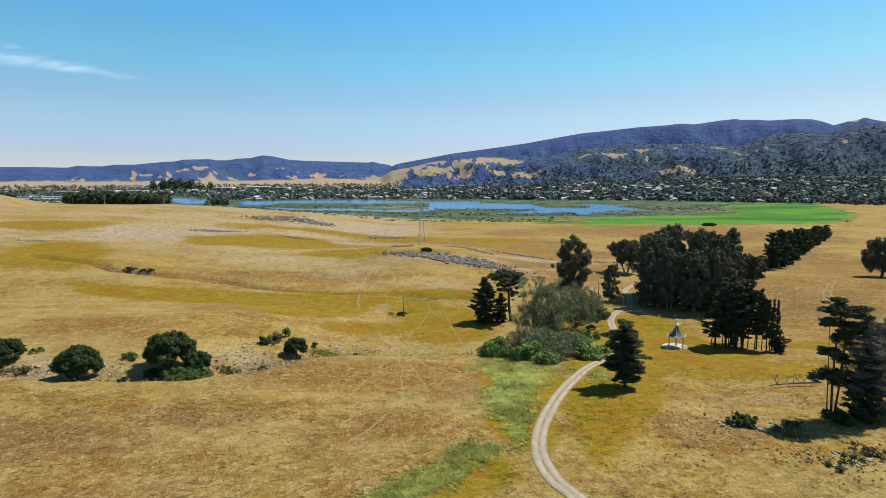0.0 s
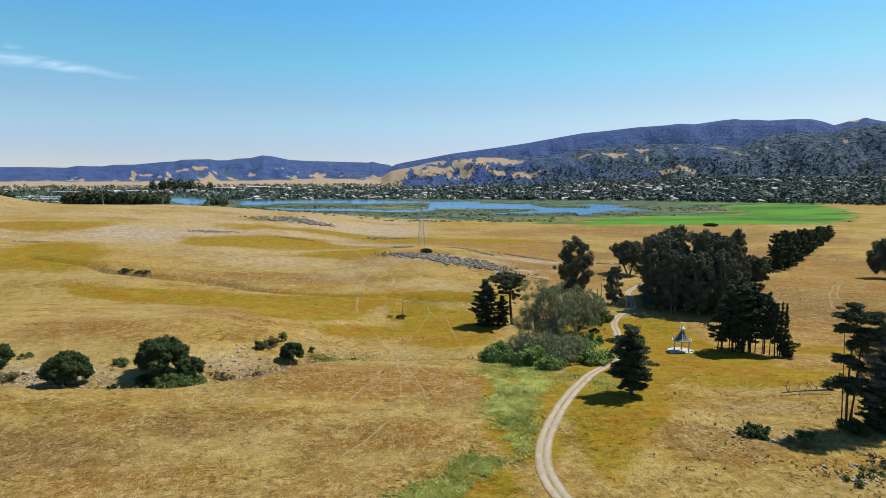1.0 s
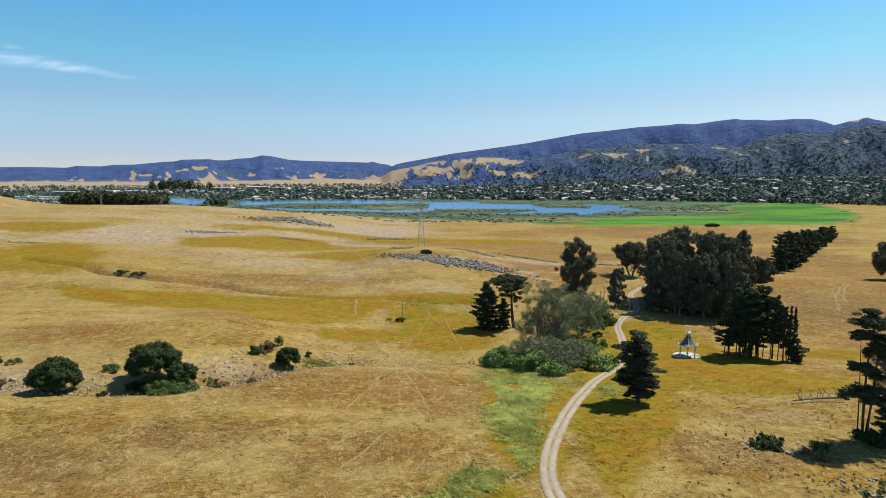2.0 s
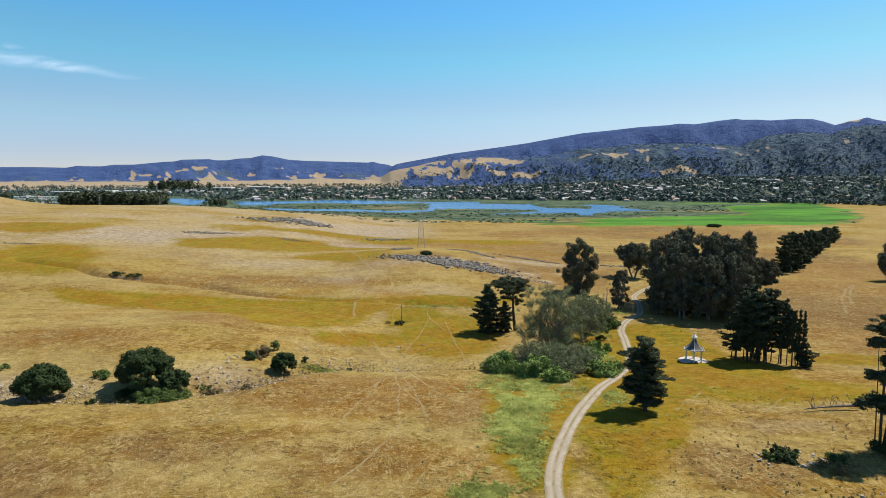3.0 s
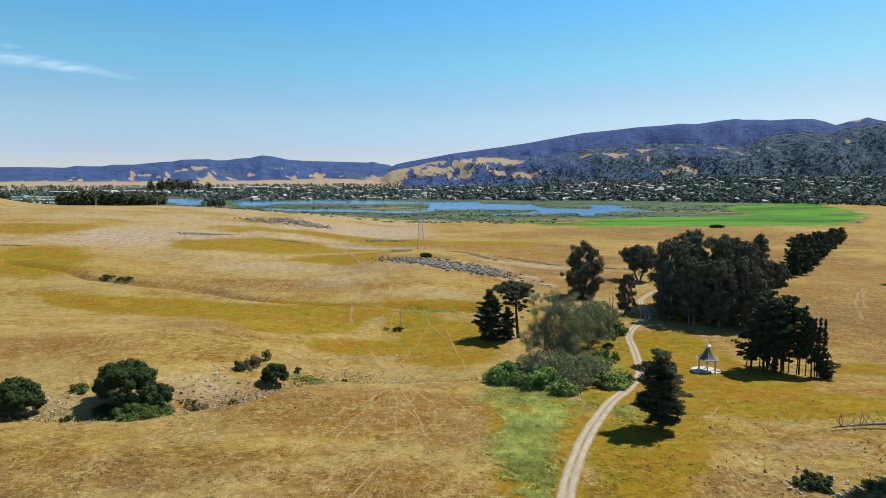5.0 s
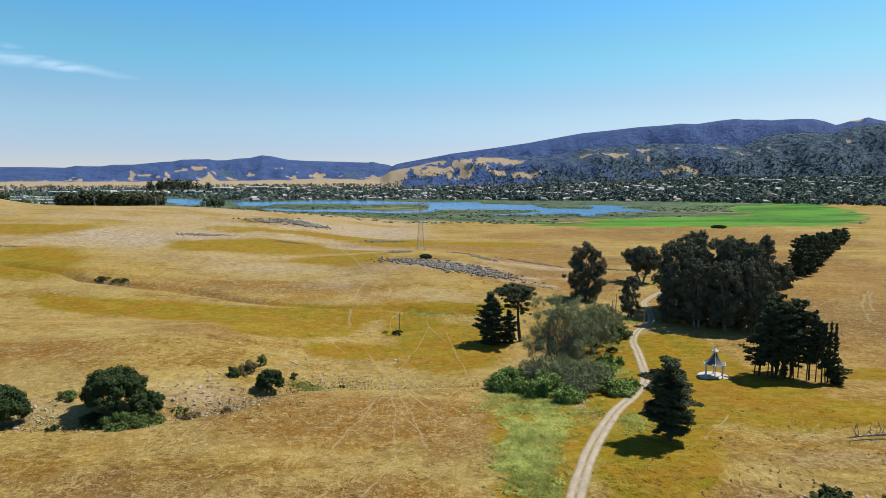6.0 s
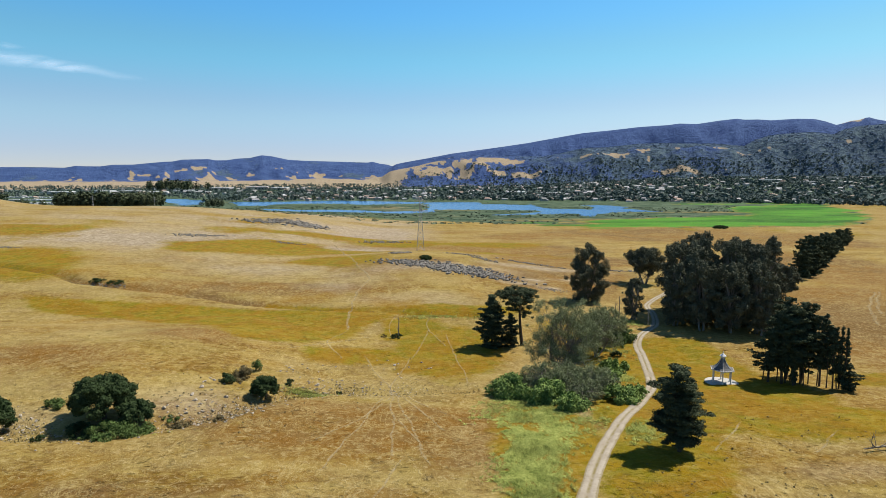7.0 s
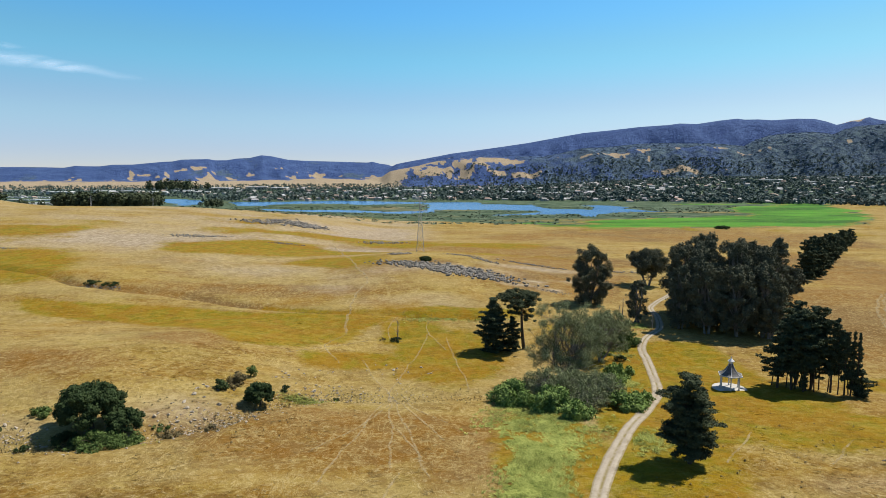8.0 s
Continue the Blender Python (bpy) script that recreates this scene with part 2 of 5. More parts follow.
M = dict(
    ground=ground_material(), water=water_material(), track=track_material(), trail=trail_material(),
    oak=leaf_material("oak_leaf", (0.017, 0.030, 0.012), (0.052, 0.076, 0.028)),
    cypress=leaf_material("cypress_leaf", (0.024, 0.033, 0.018), (0.082, 0.098, 0.050)),
    gum=leaf_material("eucalyptus_leaf", (0.054, 0.060, 0.038), (0.148, 0.150, 0.096)),
    willow=leaf_material("willow_leaf", (0.084, 0.104, 0.048), (0.262, 0.285, 0.145)),
    bush=leaf_material("bush_leaf", (0.030, 0.060, 0.016), (0.115, 0.158, 0.046)),
    weed=leaf_material("weed_leaf", (0.054, 0.086, 0.007), (0.470, 0.490, 0.135)),
    reed=leaf_material("reed_leaf", (0.052, 0.076, 0.046), (0.115, 0.142, 0.090)),
    thicket=leaf_material("thicket_leaf", (0.055, 0.110, 0.024), (0.230, 0.300, 0.085)),
    dry=leaf_material("dry_shrub", (0.070, 0.055, 0.026), (0.190, 0.155, 0.075)),
    twig=leaf_material("grey_twig", (0.080, 0.073, 0.060), (0.180, 0.168, 0.142), 0.9),
    town_leaf=leaf_material("town_leaf", (0.036, 0.056, 0.062), (0.108, 0.142, 0.110), 0.8),
    # pale blue in this leaf colour stands in for haze over distant trees
    hazy_hill_leaf=leaf_material("hazy_hill_leaf", (0.074, 0.118, 0.195), (0.118, 0.172, 0.238), 0.9),
    bark=bark_material("bark", (0.0360, 0.0274, 0.0202), (0.1080, 0.0864, 0.0648)),
    grey_bark=bark_material("grey_bark", (0.1152, 0.1008, 0.0864), (0.2736, 0.2448, 0.2160)),
    rock=plain_material("lichen_rock", (0.058, 0.052, 0.044), (0.245, 0.222, 0.190), 0.6, 0.95, bump=0.6),
    pale_rock=plain_material("pale_rock", (0.190, 0.158, 0.116), (0.400, 0.350, 0.280), 0.9, 0.95, bump=0.6),
    white=plain_material("weathered_white_paint", (0.4752, 0.4680, 0.4464), (0.5976, 0.5904, 0.5760), 1.2, 0.6, bump=0.1),
    shingle=plain_material("weathered_shingle", (0.050, 0.048, 0.046), (0.150, 0.146, 0.142), 1.6, 0.9, bump=0.5),
    concrete=plain_material("concrete", (0.30, 0.285, 0.26), (0.42, 0.405, 0.375), 0.8, 0.9),
    steel=plain_material("galvanised_steel", (0.2304, 0.2376, 0.2448), (0.3600, 0.3672, 0.3744), 2, 0.55, 0.6),
    wall=varied_material("house_paint", ((0.46, 0.44, 0.41), (0.56, 0.55, 0.53), (0.38, 0.34, 0.29), (0.2880, 0.3024, 0.3240), (0.4752, 0.4176, 0.3312))),
    roof=varied_material("house_roof", ((0.24, 0.23, 0.23), (0.33, 0.31, 0.29), (0.40, 0.39, 0.39), (0.34, 0.24, 0.19), (0.30, 0.28, 0.28))),
    far_wall=varied_material("far_house_paint", ((0.46, 0.44, 0.41), (0.56, 0.55, 0.53), (0.38, 0.34, 0.29)), joined=True),
    far_roof=varied_material("far_house_roof", ((0.24, 0.23, 0.23), (0.33, 0.31, 0.29), (0.40, 0.39, 0.39), (0.34, 0.24, 0.19)), joined=True),
    flat_roof=plain_material("pale_flat_roof", (0.4320, 0.4320, 0.4320), (0.5760, 0.5760, 0.5688), 0.1, 0.7),
    glass=plain_material("window_glass", (0.020, 0.025, 0.03), (0.045, 0.05, 0.06), 0.5, 0.12, spec=0.5),
    cloud=None,
)

# ---- the form of the land ----
def smooth(a, b, v):
    t = np.clip((v - a) / (b - a), 0.0, 1.0)
    return t * t * (3 - 2 * t)


def swell(x, y, cx, cy, rx, ry, turn=0.0):
    c, s = math.cos(math.radians(turn)), math.sin(math.radians(turn))
    u, v = (x - cx) * c + (y - cy) * s, (y - cy) * c - (x - cx) * s
    return np.exp(-((u / rx) ** 2) - (v / ry) ** 2)


def hash2(i, j, seed):
    h = np.sin(i * 127.1 + j * 311.7 + seed * 74.7) * 43758.5453
    return h - np.floor(h)


def vnoise(x, y, size, seed=0):
    """Smooth value noise from -1 to 1, of features about size metres wide."""
    x, y = np.asarray(x, float) / size, np.asarray(y, float) / size
    i, j = np.floor(x), np.floor(y)
    u, v = x - i, y - j
    u, v = u * u * (3 - 2 * u), v * v * (3 - 2 * v)
    a, b = hash2(i, j, seed), hash2(i + 1, j, seed)
    c, d = hash2(i, j + 1, seed), hash2(i + 1, j + 1, seed)
    return 2 * ((a * (1 - u) + b * u) * (1 - v) + (c * (1 - u) + d * u) * v) - 1


def fbm(x, y, size, seed=0, octaves=4):
    return sum(vnoise(x, y, size / 2 ** k, seed + k) / 2 ** k for k in range(octaves)) / 1.6


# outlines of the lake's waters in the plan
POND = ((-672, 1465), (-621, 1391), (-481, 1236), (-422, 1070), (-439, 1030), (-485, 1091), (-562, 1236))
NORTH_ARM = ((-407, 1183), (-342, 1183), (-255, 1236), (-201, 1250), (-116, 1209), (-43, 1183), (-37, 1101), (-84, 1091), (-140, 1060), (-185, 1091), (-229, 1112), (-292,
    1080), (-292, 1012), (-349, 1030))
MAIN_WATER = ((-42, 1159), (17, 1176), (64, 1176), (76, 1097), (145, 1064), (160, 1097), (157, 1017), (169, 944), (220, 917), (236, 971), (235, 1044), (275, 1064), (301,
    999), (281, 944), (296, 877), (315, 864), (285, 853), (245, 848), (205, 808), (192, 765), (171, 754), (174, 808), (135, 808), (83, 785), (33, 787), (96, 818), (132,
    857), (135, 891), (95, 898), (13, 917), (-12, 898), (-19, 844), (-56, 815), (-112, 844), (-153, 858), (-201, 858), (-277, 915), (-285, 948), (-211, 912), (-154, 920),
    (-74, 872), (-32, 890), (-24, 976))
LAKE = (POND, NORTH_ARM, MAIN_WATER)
WATER_Z = -11.6
# height of the two skylines and of the nearer wooded spurs by bearing, in degrees to the right of north
CREST_LEFT = ((-60, 85), (-36, 91), (-34.3, 93), (-31.9, 90), (-31.1, 103), (-30.7, 100), (-29.4, 100), (-28.5, 111), (-27, 113), (-24.8, 132), (-23.9, 136), (-23.3, 148), (-21.1, 154),
              (-20.5, 146), (-19.6, 147), (-18.7, 159), (-17.6, 164), (-16.6, 184), (-15.7, 177), (-14.3, 154), (-12.8, 147), (-9, 140), (-7.1, 136), (-6.6, 142), (-5.9, 128),
              (-5.1, 120), (-4.4, 90), (-3, 40), (0, 0))
CREST_RIGHT = ((-6, 0), (-5.5, 70), (-5.1, 94), (-4.4, 123), (-3.4, 139), (-1.6, 163), (0.8, 198), (3.1, 221), (5.4, 244), (7.8, 270), (11.3, 316), (12.9, 336), (15.4, 352), (17.8, 370),
               (20.2, 378), (21.1, 386), (22.5, 379), (24.3, 397), (25.6, 405), (26.1, 397), (27.2, 395), (28.1, 387), (30, 390), (31.2, 384), (31.9, 368), (32.7, 343), (33.2, 354),
               (33.6, 364), (34.1, 367), (34.7, 382), (35.2, 367), (36, 352), (60, 300))
SPUR_RIGHT = ((-6, 0), (-5, 38), (-3.4, 66), (-1.3, 103), (0.8, 133), (3.5, 145), (6.6, 142), (9.6, 141), (10.6, 150), (12.9, 179), (15.1, 183), (17.8, 198), (20.3, 199), (24, 192),
              (26.2, 178), (27.1, 207), (28, 224), (29.6, 232), (31, 234), (32.5, 221), (33.1, 240), (34, 253), (35.7, 258), (60, 250))


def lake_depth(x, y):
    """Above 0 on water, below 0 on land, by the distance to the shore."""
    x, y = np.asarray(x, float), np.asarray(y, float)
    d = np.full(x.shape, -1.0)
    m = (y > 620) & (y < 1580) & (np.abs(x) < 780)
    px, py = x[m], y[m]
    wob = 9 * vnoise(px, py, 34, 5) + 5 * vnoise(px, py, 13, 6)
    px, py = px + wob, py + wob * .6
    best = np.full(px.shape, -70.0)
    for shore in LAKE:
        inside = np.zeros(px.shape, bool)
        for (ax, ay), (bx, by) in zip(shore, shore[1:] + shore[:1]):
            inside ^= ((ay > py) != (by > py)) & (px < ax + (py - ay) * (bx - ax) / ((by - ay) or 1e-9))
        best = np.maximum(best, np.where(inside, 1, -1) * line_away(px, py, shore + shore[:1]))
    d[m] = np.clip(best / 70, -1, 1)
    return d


GULLY = ((-110, 112), (-75, 110), (-60, 108), (-48, 109.5), (-37, 119.5), (-30, 130), (-22, 137), (-10, 138), (8, 140))
CREEK = ((-190, 275), (-150, 254), (-134, 242), (-114, 236), (-98, 234), (-82, 229), (-65, 222), (-39, 214), (-19, 211), (9, 208))


def line_away(x, y, line):
    """How far each place is from a bent line of the plan."""
    best = np.full(np.shape(x), 1e9)
    for (ax, ay), (bx, by) in zip(line, line[1:]):
        dx, dy = bx - ax, by - ay
        t = np.clip(((x - ax) * dx + (y - ay) * dy) / (dx * dx + dy * dy), 0, 1)
        best = np.minimum(best, np.hypot(x - ax - t * dx, y - ay - t * dy))
    return best


def ground_z(x, y):
    x, y = np.asarray(x, float), np.asarray(y, float)
    z = 1.0 - 6.5 * smooth(85, 165, y) - 5.5 * smooth(300, 620, y)
    z = z + 14 * smooth(-60, -300, x) * smooth(200, 520, y) * (1 - smooth(600, 860, y))
    z = z + 7 * smooth(-10, -70, x) * np.exp(-((y - 155) / 35) ** 2) + 6 * smooth(-30, -130, x) * smooth(190, 260, y) * (1 - smooth(600, 860, y))
    z = z + 16 * swell(x, y, -472, 575, 45, 70) + 7.5 * swell(x, y, -8, 295, 52, 62) + 4 * swell(x, y, -115, 530, 45, 40)
    z = z - 3.5 * smooth(100, 200, x) * smooth(230, 310, y) * (1 - smooth(310, 620, y))
    z = z - 1.1 * np.exp(-(line_away(x, y, GULLY) / 3.2) ** 2) * (y < 160) - 1.5 * np.exp(-(line_away(x, y, CREEK) / 2.3) ** 2)
    near = 1 - smooth(500, 900, y)
    z = z + near * (0.35 * vnoise(x, y, 30, 1) + 0.18 * vnoise(x, y, 9, 2) + 0.5 * smooth(-60, -200, x) * vnoise(x, y, 60, 3))
    z = z - 2.2 * smooth(-0.02, 0.12, lake_depth(x, y))
    # valley floor, foothills and ridges
    r, az = np.hypot(x, y), np.degrees(np.arctan2(x, y))
    z = z + smooth(2400, 3600, r) * 22 + smooth(3, 26, az) * smooth(1450, 2600, r) * 40 * (y > 0)
    spur, fold = fbm(az * 60 + r * .14, r * .3, 210, 11, 5), fbm(az * 60 + r * .1, r * .25, 80, 15, 4)
    slope = 1 - smooth(4050, 4380, r)
    left, right, front = (np.interp(az, *zip(*c)) for c in (CREST_LEFT, CREST_RIGHT, SPUR_RIGHT))
    rise = smooth(3450, 4500, r + slope * (140 * spur + 40 * fold))
    z = np.maximum(z, -20 + (left + 20) * rise)
    rise = smooth(3300, 4400, r + slope * (120 * spur + 30 * fold))
    z = np.maximum(z, -20 + (right + 20) * rise)
    rise = smooth(2480, 3250, r + (1 - smooth(2950, 3200, r)) * (130 * spur + 40 * fbm(az * 60, r * .6, 90, 17, 3))) * (1 - .5 * smooth(3380, 3800, r))
    z = np.maximum(z, -20 + (front + 20) * rise * (y > 0))
    z = z + 22 * swell(az, r, -9, 3400, 7, 300) * (1 + spur)
    z = z - 60 * smooth(4650, 4900, r) * (r > 4650)
    return z



# what grows where: middle x, y, half widths, weight
GREEN = ((2, 169, 12, 18, .9), (-6, 190, 8, 9, .8),
         (-254, 382, 26, 13, .8), (-51, 302, 20, 13, .7), (65, 119, 14, 9, .8),
         (35, 116, 7, 14, .9), (93, 146, 14, 7, .9), (-26, 345, 65, 14, .6), (3, 210, 22, 5, .9), (42, 169, 7, 22, .8), (-10, 420, 80, 18, .7), (14, 110, 9, 16, .9),
         (9, 84, 6, 10, .8), (0, 71, 8, 5, .8), (-60, 440, 60, 16, .7), (24, 101, 7, 8, .6), (15, 112, 7, 16, .8), (11, 92, 5, 9, .8))
# fields of yellow-green grass with a clear edge
SWALE_FIELD = ((-153, 227), (-126, 221), (-91, 219), (-58, 213), (-19, 209), (-15, 206), (-21, 194), (-25, 180), (-36, 171), (-47, 168), (-56, 178), (-72, 188), (-85,
    192), (-108, 200), (-130, 211))
LAWN = ((44, 186), (55, 182), (69, 181), (69, 150), (74, 132), (71, 124), (53, 116), (41, 111), (36, 118), (41, 135), (46, 156))
SMALL_FIELDS = (((-33, 167), (-21, 172), (-8, 170), (-9, 159), (-19, 156), (-29, 155)), ((-150, 351), (-110, 385), (-70, 402), (-57, 335), (-85, 316), (-126, 315)),
    ((-216, 313), (-186, 318), (-150, 277), (-140, 247), (-155, 230), (-190, 250)), ((16, 76), (19, 92), (27, 104), (36, 122), (42, 113), (41, 105), (35, 92), (27, 80),
    (20, 68)))
GOLD = (SWALE_FIELD, LAWN) + SMALL_FIELDS
RUST = ((-58, 168, 14, 10, .9), (-15, 116, 26, 11, 1), (1, 109, 6, 13, .8), (-37, 89, 20, 7, .45), (-10, 84, 15, 6, .45), (54, 273, 32, 38, 1), (23, 380, 75, 44, 1),
        (123, 196, 30, 34, 1), (206, 520, 170, 80, .9), (190, 330, 80, 60, .9), (-63, 243, 37, 9, .8), (-80, 143, 22, 9, .7), 
        (-21, 278, 26, 14, 1), (-20, 470, 60, 12, .8), (60, 330, 60, 30, .8), (-62, 78, 30, 9, .45), (-28, 70, 26, 7, .4), (38, 82, 9, 6, .7), (152, 232, 46, 38, .9), (112, 172, 20, 16, .8))
BARE = ((2, 271, 30, 8, .75), (37, 259, 5, 3, 1), (41, 243, 5, 3, 1), (-38, 246, 13, 9, .6), (-5, 226, 20, 9, .5), (-80, 276, 34, 18, .5), (-700, 1090, 60, 30, 1), (33, 135, 2, 5, .8), (54, 96, 10, 4, .4), (-33, 256, 12, 24, .45), (-17, 225, 18, 8, .5), (1, 218, 12, 7, .5), (23, 122, 3, 4, .8), (-39, 121, 11, 8, .6),
        (-73, 113, 14, 6, .7), (45, 288, 26, 6, .95), (58, 262, 14, 4, .95), (30, 250, 9, 3, .9), (87, 298, 20, 6, .5), (4, 268, 30, 10, .45))
LUSH = ((-172, 748, 34, 22, 1), (-330, 868, 40, 20, .9), (-230, 790, 30, 14, .7), (95, 655, 60, 8, .6), (-60, 700, 60, 10, .6), (460, 1085, 60, 20, .9), (620, 1105, 90, 30, .9))
REED = ((300, 815, 90, 26, 1), (311, 803, 130, 120, .8), (-57, 760, 210, 85, 1), (-230, 800, 90, 110, .9), (100, 923, 240, 230, 1), (-300, 1000, 220, 240, 1), (-500, 1100, 160, 260, .8), (420, 1000, 120, 160, .9))
# where the dry pasture ends and the wet ground begins: x and y
WET_EDGE = ((-700, 1010), (-400, 935), (-380, 913), (-283, 808), (-188, 726), (-120, 682), (-15, 682), (111, 640), (230, 603), (383, 608), (445, 650), (500, 720), (560, 830), (640, 1000), (760, 1180), (1500, 1300))
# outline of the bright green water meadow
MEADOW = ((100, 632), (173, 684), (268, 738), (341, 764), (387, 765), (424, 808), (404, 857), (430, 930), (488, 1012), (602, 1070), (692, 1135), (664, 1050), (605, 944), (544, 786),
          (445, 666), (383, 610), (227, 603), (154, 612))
# open grass on the wooded hills: bearing, distance, half widths, weight
CLEARING = ((0, 2960, 3.4, 120, 1.1), (4.0, 3035, 2.4, 62, 1.2), (6.6, 3020, 1.7, 62, 1.2), (9.8, 3010, .9, 24, 1), (1.6, 2790, 1.4, 60, 1), (3.7, 2880, .7, 40, 1), (4.9, 2800, 1.0, 34, 1),
            (8.1, 2780, 1.5, 30, 1), (-3.5, 3150, 3.5, 320, 1.1), (15.4, 2985, 1.25, 36, 1.3), (13.2, 2985, .5, 20, 1), (18.1, 3010, .5, 18, 1.2), (21.4, 3005, .7, 22, 1.3), (24.1, 3025, .8, 22, 1.3),
            (27, 3000, 1.2, 20, 1.3), (21.0, 2745, 1.9, 34, 1.1), (24.7, 2720, .7, 26, .9), (33.5, 2830, .8, 16, 1), (33.6, 3035, .5, 16, 1.1), (19, 2900, .6, 40, .9), (33.7, 4330, .6, 70, 1.3))


# the damp swale beside the track
STRIP = ((19, 138), (15.5, 124), (13.0, 108), (11.2, 94), (8.8, 82), (3.6, 74.8), (-2.4, 68.6), (-9, 61))


def patches(x, y, spots):
    m = np.zeros(np.shape(x))
    for cx, cy, rx, ry, w in spots:
        m = np.maximum(m, w * swell(x, y, cx, cy, rx * 1.15, ry * 1.15))
    return m


def within(x, y, outline, fade=24):
    """1 inside an outline of the plan, 0 outside, fading over its edge."""
    inside = np.zeros(np.shape(x), bool)
    for (ax, ay), (bx, by) in zip(outline, outline[1:] + outline[:1]):
        cross = (ay > y) != (by > y)
        inside ^= cross & (x < ax + (y - ay) * (bx - ax) / ((by - ay) or 1e-9))
    away = line_away(x, y, outline + outline[:1])
    return .5 + np.where(inside, 1, -1) * np.clip(away / fade, 0, 1) * .5


def cover(x, y):
    """Shares of yellow-green grass, rusty grass, bare ground; lush grass, reeds, woodland."""
    r, az = np.hypot(x, y), np.degrees(np.arctan2(x, y))
    wob, wob2 = fbm(x, y, 38, 21), fbm(x, y, 120, 31)
    xs, ys = x + 9 * wob, y + 6 * fbm(x, y, 30, 25)
    green = patches(xs, ys, GREEN) + .34 * wob + .18 * smooth(.1, .6, wob2) * (y > 230)
    near = (y < 440) & (y > 50) & (np.abs(x) < 260)
    gold = np.zeros(np.shape(x))
    gold[near] = np.max([within((x + 5 * wob)[near], (y + 4 * wob)[near], field, 7 if field[0][1] < 250 else 26) for field in GOLD], axis=0)
    green = np.maximum(green, gold - .2 + .3 * wob)
    green = green + .55 * np.exp(-(line_away(x, y, CREEK) / 2.2) ** 2) * (x > -60)
    rust = patches(xs, ys, RUST) + .7 * np.exp(-(line_away(x, y, CREEK) / 2.5) ** 2) * (x <= -60) + .45 * fbm(x, y, 55, 41)
    bare = patches(xs, ys, BARE) + .15 * fbm(x, y, 12, 51) + smooth(210, 380, y) * smooth(20, -50, x) * (.62 + .9 * fbm(x * .5, y, 60, 55))
    wet = smooth(-9, 9, y - np.interp(x, *zip(*WET_EDGE)) + 12 * wob2 + 6 * wob) * (r < 2600)
    wild = .75 * fbm(x * .4, y, 110, 61) + .35 * fbm(x * .4, y, 30, 66)
    lush = (patches(x + 12 * wob2, y, LUSH) + .5 * wild) * wet
    reed = np.maximum((patches(x + 30 * wob2, y, REED) + wild * .8), smooth(1150, 1260, y) * smooth(3000, 2700, r) * .75)
    shore = smooth(-.75, -.15, lake_depth(x, y)) * smooth(.1, -.02, lake_depth(x, y)) * (.75 + .9 * wild)
    reed = np.maximum(np.maximum(reed, shore), .62 + .5 * fbm(x * .3, y, 60, 68)) * wet * (1 - .8 * smooth(560, 620, x) * smooth(1150, 1000, y))
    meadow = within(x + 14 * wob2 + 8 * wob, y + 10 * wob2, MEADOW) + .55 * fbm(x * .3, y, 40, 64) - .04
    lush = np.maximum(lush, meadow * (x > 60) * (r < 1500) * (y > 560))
    reed = np.where(lush > .45, 0, reed)
    hill = np.maximum(smooth(2500, 2700, r) * smooth(-5, -3, az), smooth(3380, 3560, r + 420 * fbm(az * 60, .2 * r, 110, 79)))
    clear = np.zeros(np.shape(x))
    for a, d, ra, rd, w in CLEARING:
        clear = np.maximum(clear, w * swell(az, r, a, d, ra, rd))
    clear = clear + (.55 * fbm(az * 60, r, 200, 71) + 1.5 * fbm(az * 100, r * .6, 60, 75)) * smooth(.08, .4, clear) - .05
    clear = clear + (.22 + 1.5 * fbm(az * 70, r, 95, 77, 5) + .9 * fbm(az * 130, r * 1.6, 70, 78, 4)) * smooth(4350, 3650, r) * (az < -4)
    wood = hill * smooth(.62, .42, clear) * (y > 0) + hill * (y <= 0)
    # from 2.3 to 2.6 km outward all open ground turns to the pale stony tone
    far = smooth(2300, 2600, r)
    # on the hills the second share is oak wood, as against haze-blued chaparral
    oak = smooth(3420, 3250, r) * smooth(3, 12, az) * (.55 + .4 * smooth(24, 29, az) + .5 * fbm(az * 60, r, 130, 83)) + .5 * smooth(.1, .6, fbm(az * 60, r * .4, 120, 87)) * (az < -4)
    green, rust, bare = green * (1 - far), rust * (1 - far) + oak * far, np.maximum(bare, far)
    return np.stack([green, rust, bare], -1), np.stack([lush, reed, wood], -1)


def put_cover(me, x, y):
    for name, values in zip(("cover_a", "cover_b"), cover(x, y)):
        a = me.attributes.new(name, "FLOAT_COLOR", "POINT")
        rgba = np.ones((len(x), 4), np.float32)
        rgba[:, :3] = np.clip(values, 0, 1)
        a.data.foreach_set("color", rgba.ravel())


def build_mesh(name, verts, faces, mat, smooth_faces=False):
    """A mesh from arrays; all faces have the same number of corners."""
    me = bpy.data.meshes.new(name)
    verts, faces = np.asarray(verts, np.float32).reshape(-1, 3), np.asarray(faces, np.int32)
    k = faces.shape[1]
    me.vertices.add(len(verts)), me.loops.add(faces.size), me.polygons.add(len(faces))
    me.vertices.foreach_set("co", verts.ravel())
    me.loops.foreach_set("vertex_index", faces.ravel())
    me.polygons.foreach_set("loop_start", np.arange(0, faces.size, k, dtype=np.int32))
    me.polygons.foreach_set("use_smooth", np.full(len(faces), smooth_faces))
    me.update(calc_edges=True)
    if mat:
        me.materials.append(mat)
    return me


